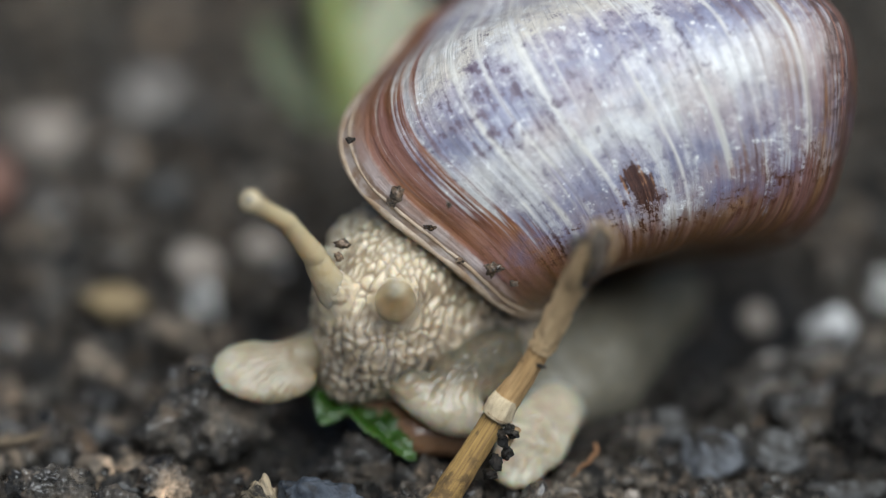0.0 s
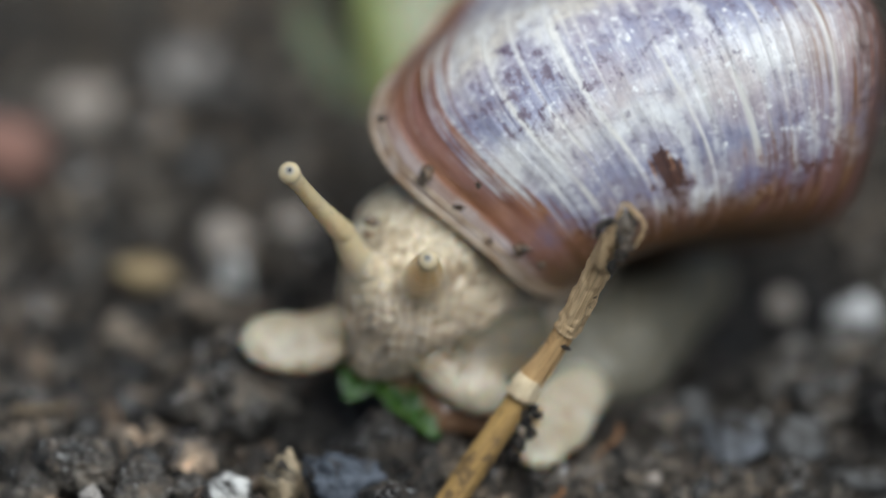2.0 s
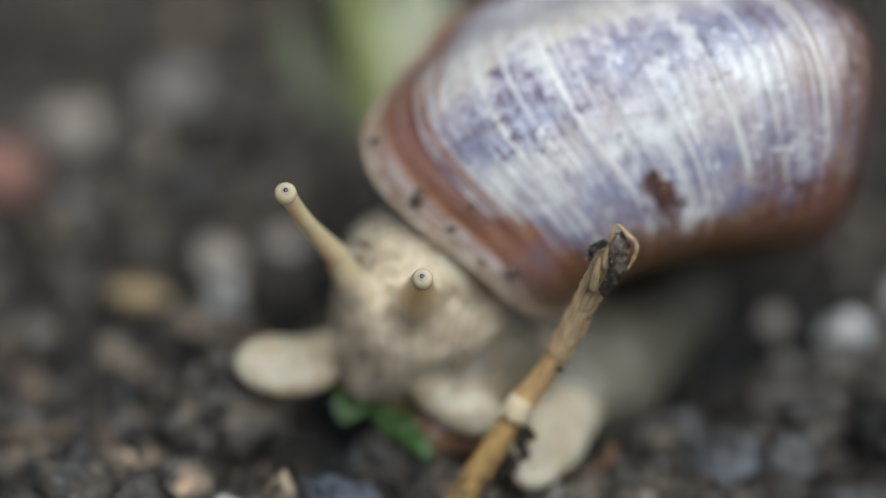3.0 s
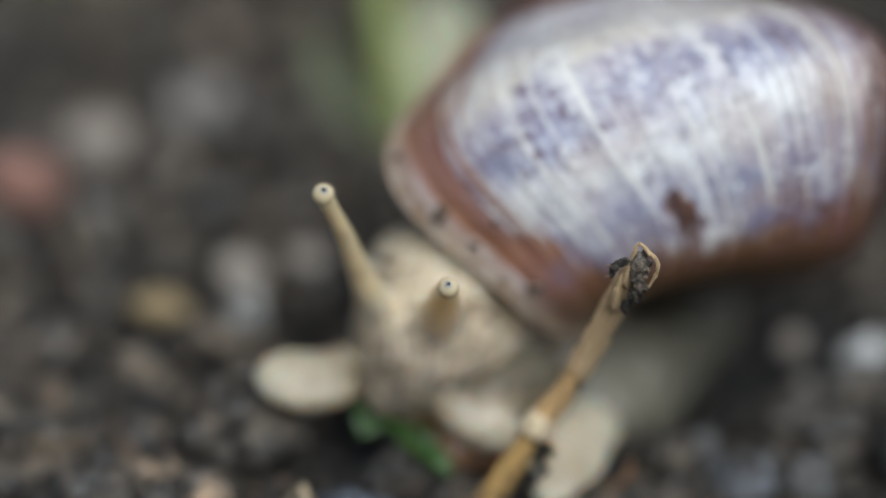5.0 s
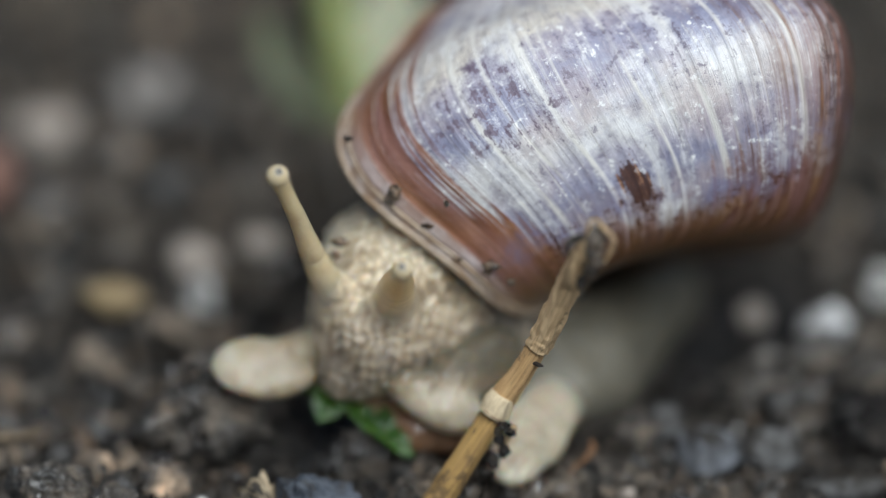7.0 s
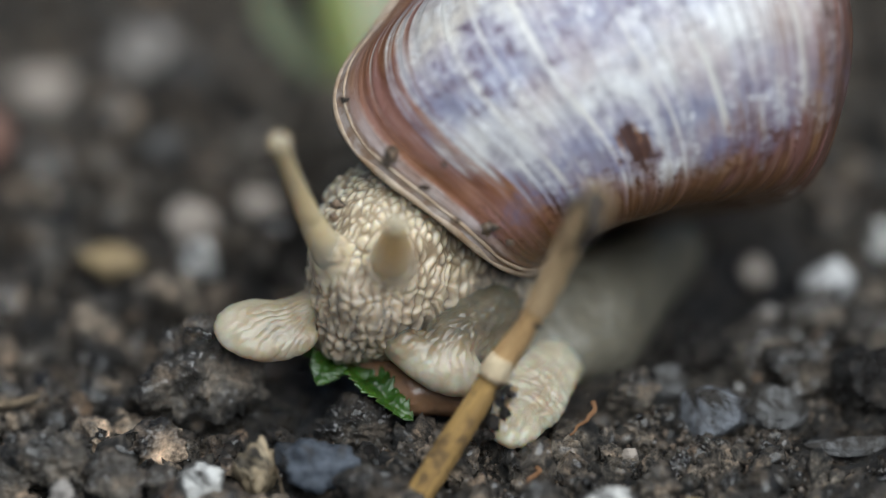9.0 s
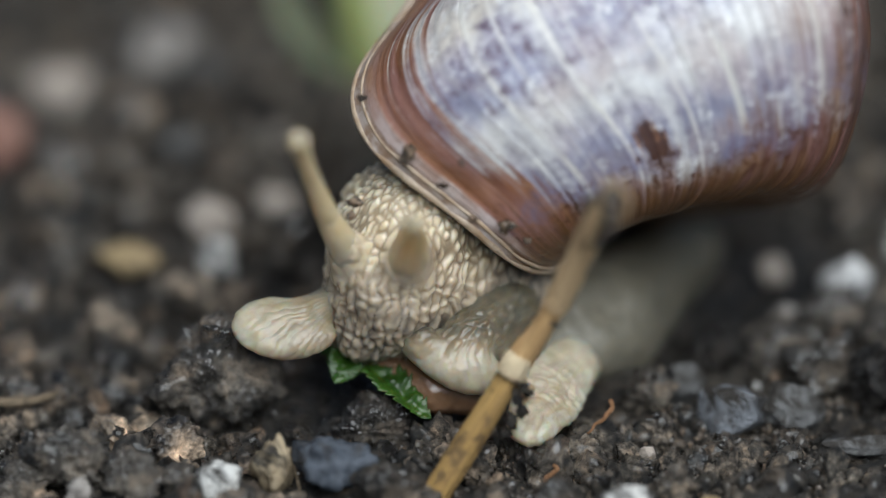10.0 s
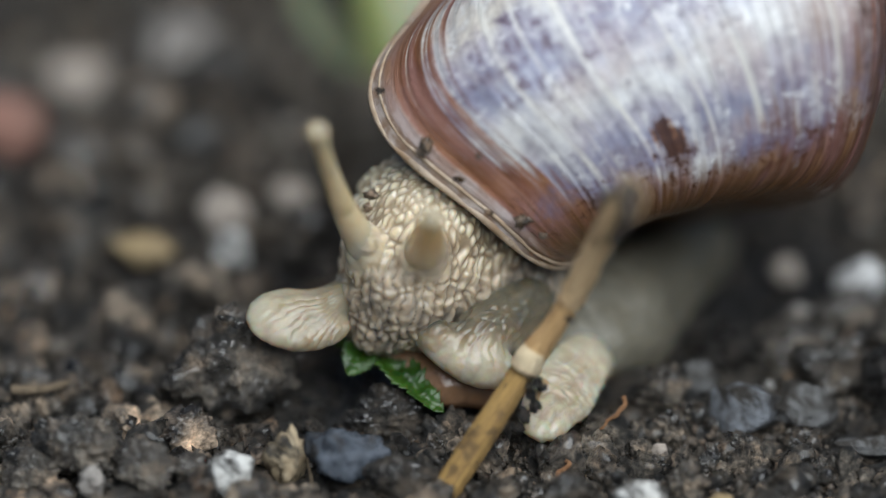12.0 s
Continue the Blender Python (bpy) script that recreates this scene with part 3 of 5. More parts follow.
# ---- ground: one sheet of crumbly soil out to the horizon ----
def axis(lo, hi, step, far):
    mid = list(np.arange(lo, hi + step / 2, step))
    left, right, d = [], [], step
    while (left[-1] if left else lo) > -far:
        d *= 1.35
        left.append((left[-1] if left else lo) - d)
        right.append((right[-1] if right else hi) + d)
    return np.array(left[::-1] + mid + right)


def ground_height(x, y):
    """Metres, for places in metres."""
    p = np.stack([x, y, np.zeros_like(x)], -1) * 1000.0
    near = np.clip(1.6 - np.hypot(x, y) / 0.25, 0, 1)
    q = p.reshape(-1, 3) + 0.9 * np.stack([fbm(p.reshape(-1, 3) / 2.0, 2, 70 + k) for k in range(3)], -1)
    h = 0.7 * fbm(p.reshape(-1, 3) / 12.0, 2, 5) + 0.22 * fbm(p.reshape(-1, 3) / 1.4, 4, 9)
    for size, high, seed in ((4.6, 1.5, 31), (2.0, 0.8, 37)):
        q[:, 2] = 0.37 * size
        a, b = cells(q / size, seed)
        h = h + high * (0.6 - np.minimum(a, 1.0))
    dip = 2.2 * np.exp(-(((x - 0.024) / 0.016) ** 2 + ((y - 0.026) / 0.016) ** 2)).ravel()
    return ((h - dip).reshape(x.shape) * MM * near) - 0.0014


def ground_at(x, y):
    return float(ground_height(np.array([x]), np.array([y]))[0])


gx, gy = axis(-0.056, 0.056, 0.00045, 40.0), axis(-0.036, 0.10, 0.00045, 40.0)
X, Y = np.meshgrid(gx, gy)
nx, ny = len(gx), len(gy)
gv = np.stack([X.ravel(), Y.ravel(), ground_height(X.ravel(), Y.ravel())], -1)
gi = (np.arange(ny - 1)[:, None] * nx + np.arange(nx - 1)[None]).ravel()
ground = new("ground", mesh_of("ground", gv, np.stack([gi, gi + 1, gi + 1 + nx, gi + nx], -1), BASE))
tagged(ground, "dark grey-brown crumbly garden soil, slightly moist, shade of the gaps painted in", "soil", kind="structure")


# ---- stones and clods ----
def rock(seed, facets=0, lumps=0.25, fine=0.08, level=3):
    """A stone of about unit radius, as arrays."""
    v, f = ico(level)
    rng = np.random.default_rng(seed)
    v = v * (1 + lumps * fbm(v * 1.3 + seed * 3.1, 3, seed))[:, None]
    for k in range(facets):
        n = rng.normal(size=3)
        n /= np.linalg.norm(n)
        over = np.maximum(v @ n - rng.uniform(0.55, 0.85), 0)
        v -= over[:, None] * n * 0.92
    v = v * (1 + fine * fbm(v * 3.2 + seed, 5, seed + 40))[:, None]
    return v, f


def clod(seed, level, gain=1.0):
    """A crumbly clod of about unit radius with one knobbly skin, as arrays."""
    v, f = rock(seed, 3, 0.36, 0.08, level)
    q = v + 0.12 * np.stack([fbm(v * 3.0, 3, seed + k) for k in range(3)], -1)
    grow = 0.10 * fbm(v * 6.0, 4, seed + 9)
    for size, high, start in ((2.3, 0.26, 1), (5.2, 0.15, 2), (11.0, 0.07, 3)):
        if size > 6 and level < 5:
            continue
        a, b = cells(q * size + 7.7 * start, seed + start)
        grow = grow + gain * high * (0.55 - np.minimum(a, 1.0))
    return v * (1 + grow)[:, None], f


def put_stone(kind, place, size, label, seed, facets=6, lumps=0.2, fine=0.05, turn=0.0, level=4, name="stone", sink=0.25):
    v, f = rock(seed, facets, lumps, fine, level) if kind not in ("clod", "big", "peat", "damp_shaded") else clod(seed, level + 1 if level > 4 else 5, 0.7 if kind == "big" else 1.0)
    v = v * np.array(size) * MM
    ob = new(name, mesh_of(name, v, f, STONES[kind]))
    x, y = place[0], place[1]
    ob.matrix_basis = pose(x, y, max(ground_at(x, y), -0.002) + size[2] * MM * (1 - sink), 0, 0, turn)
    return tagged(ob, label, "stone" if name == "stone" else "soil clod")


TAKEN = []


def stone(kind, place, size, label, seed, **more):
    TAKEN.append((place[0], place[1], max(size[0], size[1]) * MM))
    return put_stone(kind, place, size, label, seed, **more)


stone("white", (-0.01780, -0.01343, 0.00000), (2.0, 1.8, 1.9), "small white chalky stone half smeared with dark soil", 1, facets=2, lumps=0.25, fine=0.06)
stone("tan", (-0.01300, -0.01200, 0.00000), (1.85, 1.8, 3.3), "glossy golden-tan stone with rough broken faces", 2, facets=7, lumps=0.35, fine=0.2, turn=30)
stone("black", (-0.00823, -0.01230, 0.00000), (3.35, 2.5, 2.7), "glossy bluish-black stone bedded in soil", 3, facets=7, lumps=0.3, fine=0.14)
stone("pale", (-0.02982, -0.01540, 0.00000), (1.4, 1.1, 1.5), "small pale broken stone on soil", 4, facets=8, lumps=0.4, fine=0.2)
stone("white", (0.01652, -0.01651, 0.00000), (2.9, 2.1, 1.5), "white speckled stone lying in soil", 5)
stone("chalk", (0.03618, 0.01668, 0.00000), (2.4, 1.9, 2.2), "rounded white stone on dark soil", 6, facets=5)
stone("white", (0.03333, 0.01424, 0.00000), (0.6, 0.55, 0.6), "small glinting pale pebble on soil", 7)
stone("rose", (-0.01917, 0.02493, 0.00000), (2.5, 2.1, 2.5), "pinkish-beige stone on dark soil", 8)
stone("white", (-0.01826, 0.01991, 0.00000), (1.7, 1.5, 1.9), "small off-white stone beside a beige one", 9)
stone("ochre", (-0.02611, 0.01965, 0.00000), (2.5, 1.9, 1.7), "yellowish-tan stone on dark soil", 10)
stone("rose", (-0.03226, 0.04721, 0.00000), (2.9, 2.6, 2.6), "dull pinkish-beige stone lying farther back", 11)
stone("pale", (-0.02323, 0.05225, 0.00000), (3.4, 3.0, 2.7), "dull pale grey stone lying farther back", 12)
stone("pink", (-0.03863, 0.03886, 0.00000), (3.7, 3.2, 3.2), "salmon-pink brick-like stone on soil", 13)
stone("rose", (-0.01304, 0.02830, 0.00000), (1.9, 1.5, 1.4), "small brownish-pink stone on soil", 14)
stone("slate", (0.02585, -0.00335, 0.00000), (3.4, 2.8, 2.4), "blue-grey angular stone on soil", 15, facets=9)
stone("peat", (0.03930, -0.00020, 0.00000), (3.0, 2.8, 2.8), "wet black clod of soil", 42, name="soil_clod")
stone("peat", (0.02460, 0.00732, 0.00000), (2.6, 2.2, 1.8), "wet black clod of soil", 43, name="soil_clod")
stone("grey", (0.03660, -0.00673, 0.00000), (4.6, 1.3, 0.9), "long flat grey stone chip on soil", 16)
stone("rose", (0.02998, 0.01947, 0.00000), (1.6, 1.3, 1.2), "dull beige pebble on soil", 17)
stone("white", (0.04150, 0.02330, 0.00000), (1.6, 1.4, 1.8), "pinkish-white pebble on soil", 18)
stone("grey", (0.02160, 0.00217, 0.00000), (1.9, 1.6, 1.5), "grey earthy pebble on soil", 19)
stone("big", (0.02993, 0.00646, -0.00000), (3.6, 2.6, 2.2), "dark wet clod of gritty soil with glints", 31, facets=5, lumps=0.35, fine=0.2, name="soil_clod")
stone("damp_shaded", (0.03324, 0.00303, 0.00000), (3.0, 2.6, 2.4), "crumbly dark clod of soil", 32, facets=3, lumps=0.35, fine=0.24, name="soil_clod")
stone("clod", (0.01914, -0.00038, 0.00000), (2.2, 2.0, 1.9), "crumbly dark clod of soil", 33, facets=3, lumps=0.35, fine=0.24, name="soil_clod")
stone("grey", (0.03116, -0.00293, 0.00000), (2.6, 2.2, 1.8), "grey gritty stone on soil", 34, facets=6, lumps=0.3, fine=0.15)
stone("clod", (0.02037, -0.01426, 0.00000), (2.0, 1.7, 1.7), "crumbly dark clod of soil", 35, facets=3, lumps=0.4, fine=0.24, name="soil_clod")
stone("big", (0.03480, 0.01150, 0.00000), (2.6, 2.2, 2.2), "grey gritty clod of soil beside a white stone", 53, facets=4, lumps=0.35, fine=0.2, name="soil_clod")
stone("pale", (0.03080, 0.01180, 0.00000), (1.3, 1.1, 1.1), "dull greyish pebble among soil clods", 54)
stone("big", (0.03960, 0.00800, 0.00000), (2.8, 2.3, 2.2), "grey gritty clod of soil", 55, facets=4, lumps=0.35, fine=0.2, name="soil_clod")
stone("ochre", (0.02343, -0.01717, 0.00000), (1.6, 1.3, 1.2), "small yellowish mossy stone on soil", 36)
stone("pale", (0.00258, -0.01385, 0.00000), (0.75, 0.7, 0.65), "tiny translucent quartz pebble on soil", 37)
# two white grains added in place of bright glints on the wet clods
stone("white", (0.03300, 0.00960, 0.00000), (0.55, 0.5, 0.6), "tiny white grain added as a glint of wet soil", 51)
stone("white", (0.02790, 0.00150, 0.00000), (0.5, 0.45, 0.5), "tiny white grain added as a glint of wet soil", 52)
stone("rose", (0.01855, -0.00799, 0.00000), (0.9, 0.8, 0.7), "small orange-brown pebble on soil", 38)
stone("damp_shaded", (0.01032, -0.01551, 0.00000), (2.3, 2.0, 1.8), "crumbly dark clod of soil", 39, facets=3, lumps=0.4, fine=0.24, name="soil_clod")
stone("damp_shaded", (-0.00402, -0.01468, 0.00000), (2.6, 2.2, 2.0), "crumbly dark clod of soil", 40, facets=3, lumps=0.4, fine=0.24, name="soil_clod")
stone("big", (-0.02125, -0.01301, 0.00000), (1.8, 1.6, 1.6), "crumbly dark clod of soil", 41, facets=3, lumps=0.4, fine=0.24, name="soil_clod")
stone("big", (-0.01784, 0.00013, 0.00000), (5.6, 4.6, 5.6), "large crumbly dark clod of soil", 20, facets=3, lumps=0.3, fine=0.22, name="soil_clod", level=5)
stone("big", (-0.03088, -0.01093, 0.00000), (3.4, 3.0, 3.0), "crumbly dark clod of soil", 21, facets=3, lumps=0.35, fine=0.22, name="soil_clod", level=5)
stone("big", (-0.02555, -0.01343, 0.00000), (2.7, 2.2, 2.0), "crumbly dark clod of soil", 22, facets=3, lumps=0.35, fine=0.22, name="soil_clod", level=5)
stone("big", (-0.03468, -0.01218, 0.00000), (2.5, 2.2, 2.1), "crumbly dark clod of soil", 23, facets=3, lumps=0.35, fine=0.22, name="soil_clod", level=5)
stone("damp_shaded", (-0.00453, -0.00504, 0.00000), (3.2, 2.2, 2.4), "crumbly dark clod of soil beside a leaf", 24, facets=3, lumps=0.3, fine=0.22, name="soil_clod", level=5)

FEATURED = list(TAKEN)

# places that the snail, the twig and the leaf keep clear, in metres: x, y, radius
CLEAR = [(0.000, 0.004, 0.011), (0.009, 0.004, 0.010), (0.018, 0.010, 0.013), (0.026, 0.020, 0.012), (-0.012, -0.001, 0.006),
         (0.010, -0.008, 0.005), (-0.006, -0.006, 0.005)]


def free(x, y, r, slack=0.8):
    return all(math.hypot(x - a, y - b) > c + r * slack for a, b, c in CLEAR + TAKEN)


rng = random.Random(7)
NEAR_CLODS = [mesh_of("soil_clod", *(lambda v, f: (v * MM, f))(*clod(260 + k, 5, 0.8)), CLOD) for k in range(5)]
made = tries = 0
while made < 95 and tries < 6000:
    tries += 1
    x, y = rng.uniform(-0.046, 0.046), rng.uniform(-0.021, 0.002)
    r = rng.uniform(1.3, 2.9) if x < 0.006 else rng.uniform(0.8, 1.8)
    if not free(x, y, r * MM, 0.62):
        continue
    ob = new("soil_clod", NEAR_CLODS[rng.randrange(5)])
    TAKEN.append((x, y, r * MM * 0.8))
    ob.matrix_basis = Matrix.LocRotScale((x, y, ground_at(x, y) + r * MM * 0.5), Euler([rng.uniform(0, 6.28) for _ in range(3)]), (r, r * rng.uniform(0.75, 1.0), r * rng.uniform(0.65, 0.95)))
    tagged(ob, "crumbly dark grey-brown clod of soil", "soil clod", "clods of soil on the ground")
    made += 1

CLODS = [mesh_of("soil_clod", *(lambda v, f: (v * MM, f))(*clod(60 + k, 3 if k > 3 else 5)), CLOD) for k in range(12)]
made = 0
while made < 205:
    x, y = rng.uniform(-0.065, 0.065), rng.uniform(-0.034, 0.095)
    r = min(4.2, rng.lognormvariate(0.6, 0.42))
    if y < -0.022:
        r = min(r, 2.4)
    if not free(x, y, r * MM):
        continue
    ob = new("soil_clod", CLODS[rng.randrange(4) if y < -0.006 else 4 + rng.randrange(8)])
    TAKEN.append((x, y, r * MM * 0.75))
    ob.matrix_basis = Matrix.LocRotScale((x, y, ground_at(x, y) + r * MM * 0.55), Euler([rng.uniform(0, 6.28) for _ in range(3)]), (r, r * rng.uniform(0.75, 1.0), r * rng.uniform(0.6, 0.95)))
    tagged(ob, "crumbly dark grey-brown clod of soil", "soil clod", "clods of soil on the ground")
    made += 1


PEBBLES = [mesh_of("pebble", *(lambda v, f: (v * MM, f))(*rock(160 + k, 6, 0.2, 0.06, 3)), STONES[kind]) for k, kind in enumerate(("grey", "grey", "grey", "rose", "grey", "clod"))]
made = 0
while made < 60:
    x, y = rng.uniform(-0.055, 0.055), rng.uniform(-0.02, 0.09)
    r = rng.uniform(0.5, 1.3) if y < 0.012 else rng.uniform(0.9, 2.2)
    if not free(x, y, r * MM, 0.5):
        continue
    ob = new("pebble", PEBBLES[rng.randrange(6)])
    TAKEN.append((x, y, r * MM))
    ob.matrix_basis = Matrix.LocRotScale((x, y, ground_at(x, y) + r * MM * 0.6), Euler([rng.uniform(0, 6.28) for _ in range(3)]), (r, r * rng.uniform(0.75, 1.0), r * rng.uniform(0.6, 0.95)))
    tagged(ob, "small dull pebble lying on dark soil", "stone", "pebbles on the soil")
    made += 1


def crumbs(count, lo, hi, level, size, spread, seed, skin=SOIL):
    """Loose crumbs and grit, too many to count."""
    r = np.random.default_rng(seed)
    base = [rock(90 + k, 4, 0.45, 0.30, level) for k in range(12)]
    vs, fs, n, done = [], [], 0, 0
    while done < count:
        x, y = r.uniform(-0.056, 0.056), r.uniform(lo, hi)
        s = min(2.3, r.lognormal(size, spread))
        if any(math.hypot(x - a, y - b) < c * 0.9 for a, b, c in CLEAR[:5]) or any(math.hypot(x - a, y - b) < c * 0.8 + 0.8 * s * MM for a, b, c in FEATURED):
            continue
        v, f = base[r.integers(12)]
        q = Euler(r.uniform(0, 6.28, 3)).to_matrix()
        v = (v * np.array((1, r.uniform(0.7, 1), r.uniform(0.6, 1))) * s * MM) @ np.array(q).T
        vs.append(v + np.array((x, y, 0.3 * s * MM)))
        fs.append(f + n)
        n += len(v)
        done += 1
    allv = np.concatenate(vs)
    m = len(base[0][0])
    centre = allv.reshape(-1, m, 3)[:, :, :2].mean(1)
    allv[:, 2] += np.repeat(ground_height(centre[:, 0], centre[:, 1]) + 0.0002, m)
    return mesh_of("soil_crumbs", allv, np.concatenate(fs), skin, smooth=level > 1)


tagged(new("fine_soil", crumbs(6500, -0.027, 0.006, 1, -1.55, 0.4, 14, CRUMB)), "fine loose grains of dark soil", "soil", kind="stuff")
tagged(new("soil_crumbs", crumbs(1700, -0.034, 0.010, 2, -0.7, 0.55, 11, CRUMB)), "loose dark soil crumbs and pale grit", "soil", kind="stuff")
tagged(new("soil_crumbs", crumbs(4600, 0.006, 0.10, 1, -0.55, 0.5, 12)), "loose dark soil crumbs and pale grit", "soil", kind="stuff")
tagged(new("soil_lumps", crumbs(1800, -0.026, 0.085, 2, 0.28, 0.30, 13)), "close-packed small lumps of dark soil", "soil", kind="stuff")


# ---- the snail ----
snail = new("snail")
snail.location = (0.012, 0.008, 0.0)
HOME = Vector(snail.location)
tagged(snail, "pale garden snail with a brown and chalky shell, feeding on soil", "snail")
HN = np.array(HOME)


def smin(a, b, k):
    h = np.clip(0.5 + 0.5 * (b - a) / k, 0, 1)
    return b + (a - b) * h - k * h * (1 - h)


def blob_field(p, shapes, k):
    """Signed distance to a blend of tapered capsules (a, b, ra, rb) and ellipsoids (centre, radii, axes)."""
    d = None
    for s in shapes:
        if len(s) == 4:
            a, b = np.array(s[0]), np.array(s[1])
            t = np.clip(((p - a) @ (b - a)) / ((b - a) @ (b - a)), 0, 1)
            e = np.linalg.norm(p - a - t[:, None] * (b - a), axis=1) - (s[2] + (s[3] - s[2]) * t)
        else:
            c, r, turn = s
            q = (p - np.array(c)) @ np.array(Euler([radians(a) for a in turn]).to_matrix()) / np.array(r)
            l = np.linalg.norm(q, axis=1)
            g = np.linalg.norm(q / np.array(r), axis=1)
            e = l * (l - 1) / (g + 1e-9)
        d = e if d is None else smin(d, e, k)
    return d


def blob(shapes, centre, level, k, reach=30.0):
    """A skin over the blend, star-shaped about its centre, in the leaning frame."""
    u, f = ico(level)
    c = np.array(centre)
    t = np.full(len(u), reach)
    for _ in range(70):
        t = np.maximum(t - 0.8 * blob_field(c + u * t[:, None], shapes, k), 0.02)
    return c + u * t[:, None], f


def wart_relief(v, f, size, height, flow, seed, stretch=1.7):
    """Raised warts drawn out along a direction; returns the new points and how high each stands."""
    flow = np.array(flow) / np.linalg.norm(flow)
    q = v + 0.35 * np.stack([fbm(v / 2.2, 2, seed + k) for k in range(3)], -1)
    along = q @ flow
    q = (q - along[:, None] * flow) + along[:, None] * flow / np.asarray(stretch)
    a, b = cells(q / size, seed)
    rise = np.clip((b - a) / 0.55, 0, 1)
    rise = rise * rise * (3 - 2 * rise)
    return v + normals_of(v, f) * ((rise - 0.5) * height)[:, None], rise


def local(v):
    return VN(v) - HN


# head and neck
hs = [((-3.81, -2.84, -4.00), (5.0, 5.9, 6.0), (0, 0, 12)), ((-1.88, 1.74, -5.00), (6.3, 6.4, 7.0), (0, 0, -20)),
      ((0.77, 0.53, -8.00), (8.07, 1.99, -14.00), 6.6, 7.0), ((-0.19, -1.88, -5.00), (6.82, -3.10, -9.00), 4.6, 4.0), ((-4.53, -6.46, -4.00), (3.4, 2.4, 3.4), (0, 0, 0)),
      ((-6.30, -0.60, 0.20), (-7.05, 0.95, 2.10), 1.85, 1.40), ((-1.62, -0.75, 0.60), (-1.57, -0.20, 2.60), 2.2, 1.65)]
v, f = blob(hs, (-1.40, -0.43, -7.00), 7, 1.6)
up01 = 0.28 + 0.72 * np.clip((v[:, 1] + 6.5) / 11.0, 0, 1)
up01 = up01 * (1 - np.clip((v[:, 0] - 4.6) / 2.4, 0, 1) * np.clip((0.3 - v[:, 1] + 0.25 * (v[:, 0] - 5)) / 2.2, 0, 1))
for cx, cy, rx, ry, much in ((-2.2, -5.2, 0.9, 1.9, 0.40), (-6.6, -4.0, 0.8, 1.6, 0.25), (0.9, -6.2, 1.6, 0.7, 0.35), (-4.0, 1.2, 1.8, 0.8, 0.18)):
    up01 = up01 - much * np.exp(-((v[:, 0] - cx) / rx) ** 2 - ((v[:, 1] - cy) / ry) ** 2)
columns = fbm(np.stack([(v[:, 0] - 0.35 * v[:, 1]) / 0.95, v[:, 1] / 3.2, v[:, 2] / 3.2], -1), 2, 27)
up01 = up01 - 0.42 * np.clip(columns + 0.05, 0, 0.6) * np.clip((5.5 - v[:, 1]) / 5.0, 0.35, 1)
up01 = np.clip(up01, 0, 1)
v = v + normals_of(v, f) * (0.35 * fbm(v / 3.0, 3, 3))[:, None]
low = np.clip((-0.6 - v[:, 1]) / 2.4, 0, 1)
# smooth round the feet of the eye stalks
bare = np.clip(1.0 - np.minimum(blob_field(v, hs[-2:-1], 1.0), blob_field(v, hs[-1:], 1.0)) / 0.55, 0, 1)
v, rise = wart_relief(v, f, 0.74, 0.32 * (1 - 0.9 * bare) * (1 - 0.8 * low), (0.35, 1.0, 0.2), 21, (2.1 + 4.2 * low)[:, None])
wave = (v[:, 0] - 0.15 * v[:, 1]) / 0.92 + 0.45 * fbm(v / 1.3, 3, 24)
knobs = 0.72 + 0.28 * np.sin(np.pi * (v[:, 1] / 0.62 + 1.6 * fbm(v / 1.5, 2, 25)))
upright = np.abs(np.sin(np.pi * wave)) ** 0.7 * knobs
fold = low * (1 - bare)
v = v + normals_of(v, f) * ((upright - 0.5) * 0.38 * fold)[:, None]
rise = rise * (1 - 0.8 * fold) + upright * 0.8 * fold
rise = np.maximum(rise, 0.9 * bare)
up01 = np.maximum(up01, 0.9 * bare)
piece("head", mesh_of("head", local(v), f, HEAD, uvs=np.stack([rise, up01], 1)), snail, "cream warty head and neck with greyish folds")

# lobes beside the mouth
def lobe(shapes, centre, k, ridges, origin, depth, level=6, folds=None, shade=None):
    """A fleshy lobe with ridges fanning out from the origin, or with folds drawn out along a direction."""
    v, f = blob(shapes, centre, level, k)
    d = v - np.array(origin)
    ang = np.arctan2(d[:, 1], d[:, 0]) + 0.075 * fbm(v / 2.0, 3, 4)
    far = np.clip(np.hypot(d[:, 0], d[:, 1]) / 4.0, 0, 1)
    ridge = np.abs(np.sin(ang * ridges / 2)) ** 0.6 if ridges else np.ones(len(v))
    v = v + normals_of(v, f) * (depth * far * (ridge - 0.7) + 0.10 * fbm(v / 1.6, 3, 8))[:, None]
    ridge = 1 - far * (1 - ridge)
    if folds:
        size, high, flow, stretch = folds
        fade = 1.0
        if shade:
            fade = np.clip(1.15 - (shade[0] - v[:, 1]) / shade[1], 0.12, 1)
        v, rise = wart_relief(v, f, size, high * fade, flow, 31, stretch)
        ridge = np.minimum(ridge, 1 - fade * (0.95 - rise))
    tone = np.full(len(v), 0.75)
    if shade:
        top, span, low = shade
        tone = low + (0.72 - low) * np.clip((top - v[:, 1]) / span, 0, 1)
    return local(v), f, np.stack([ridge, tone], 1)


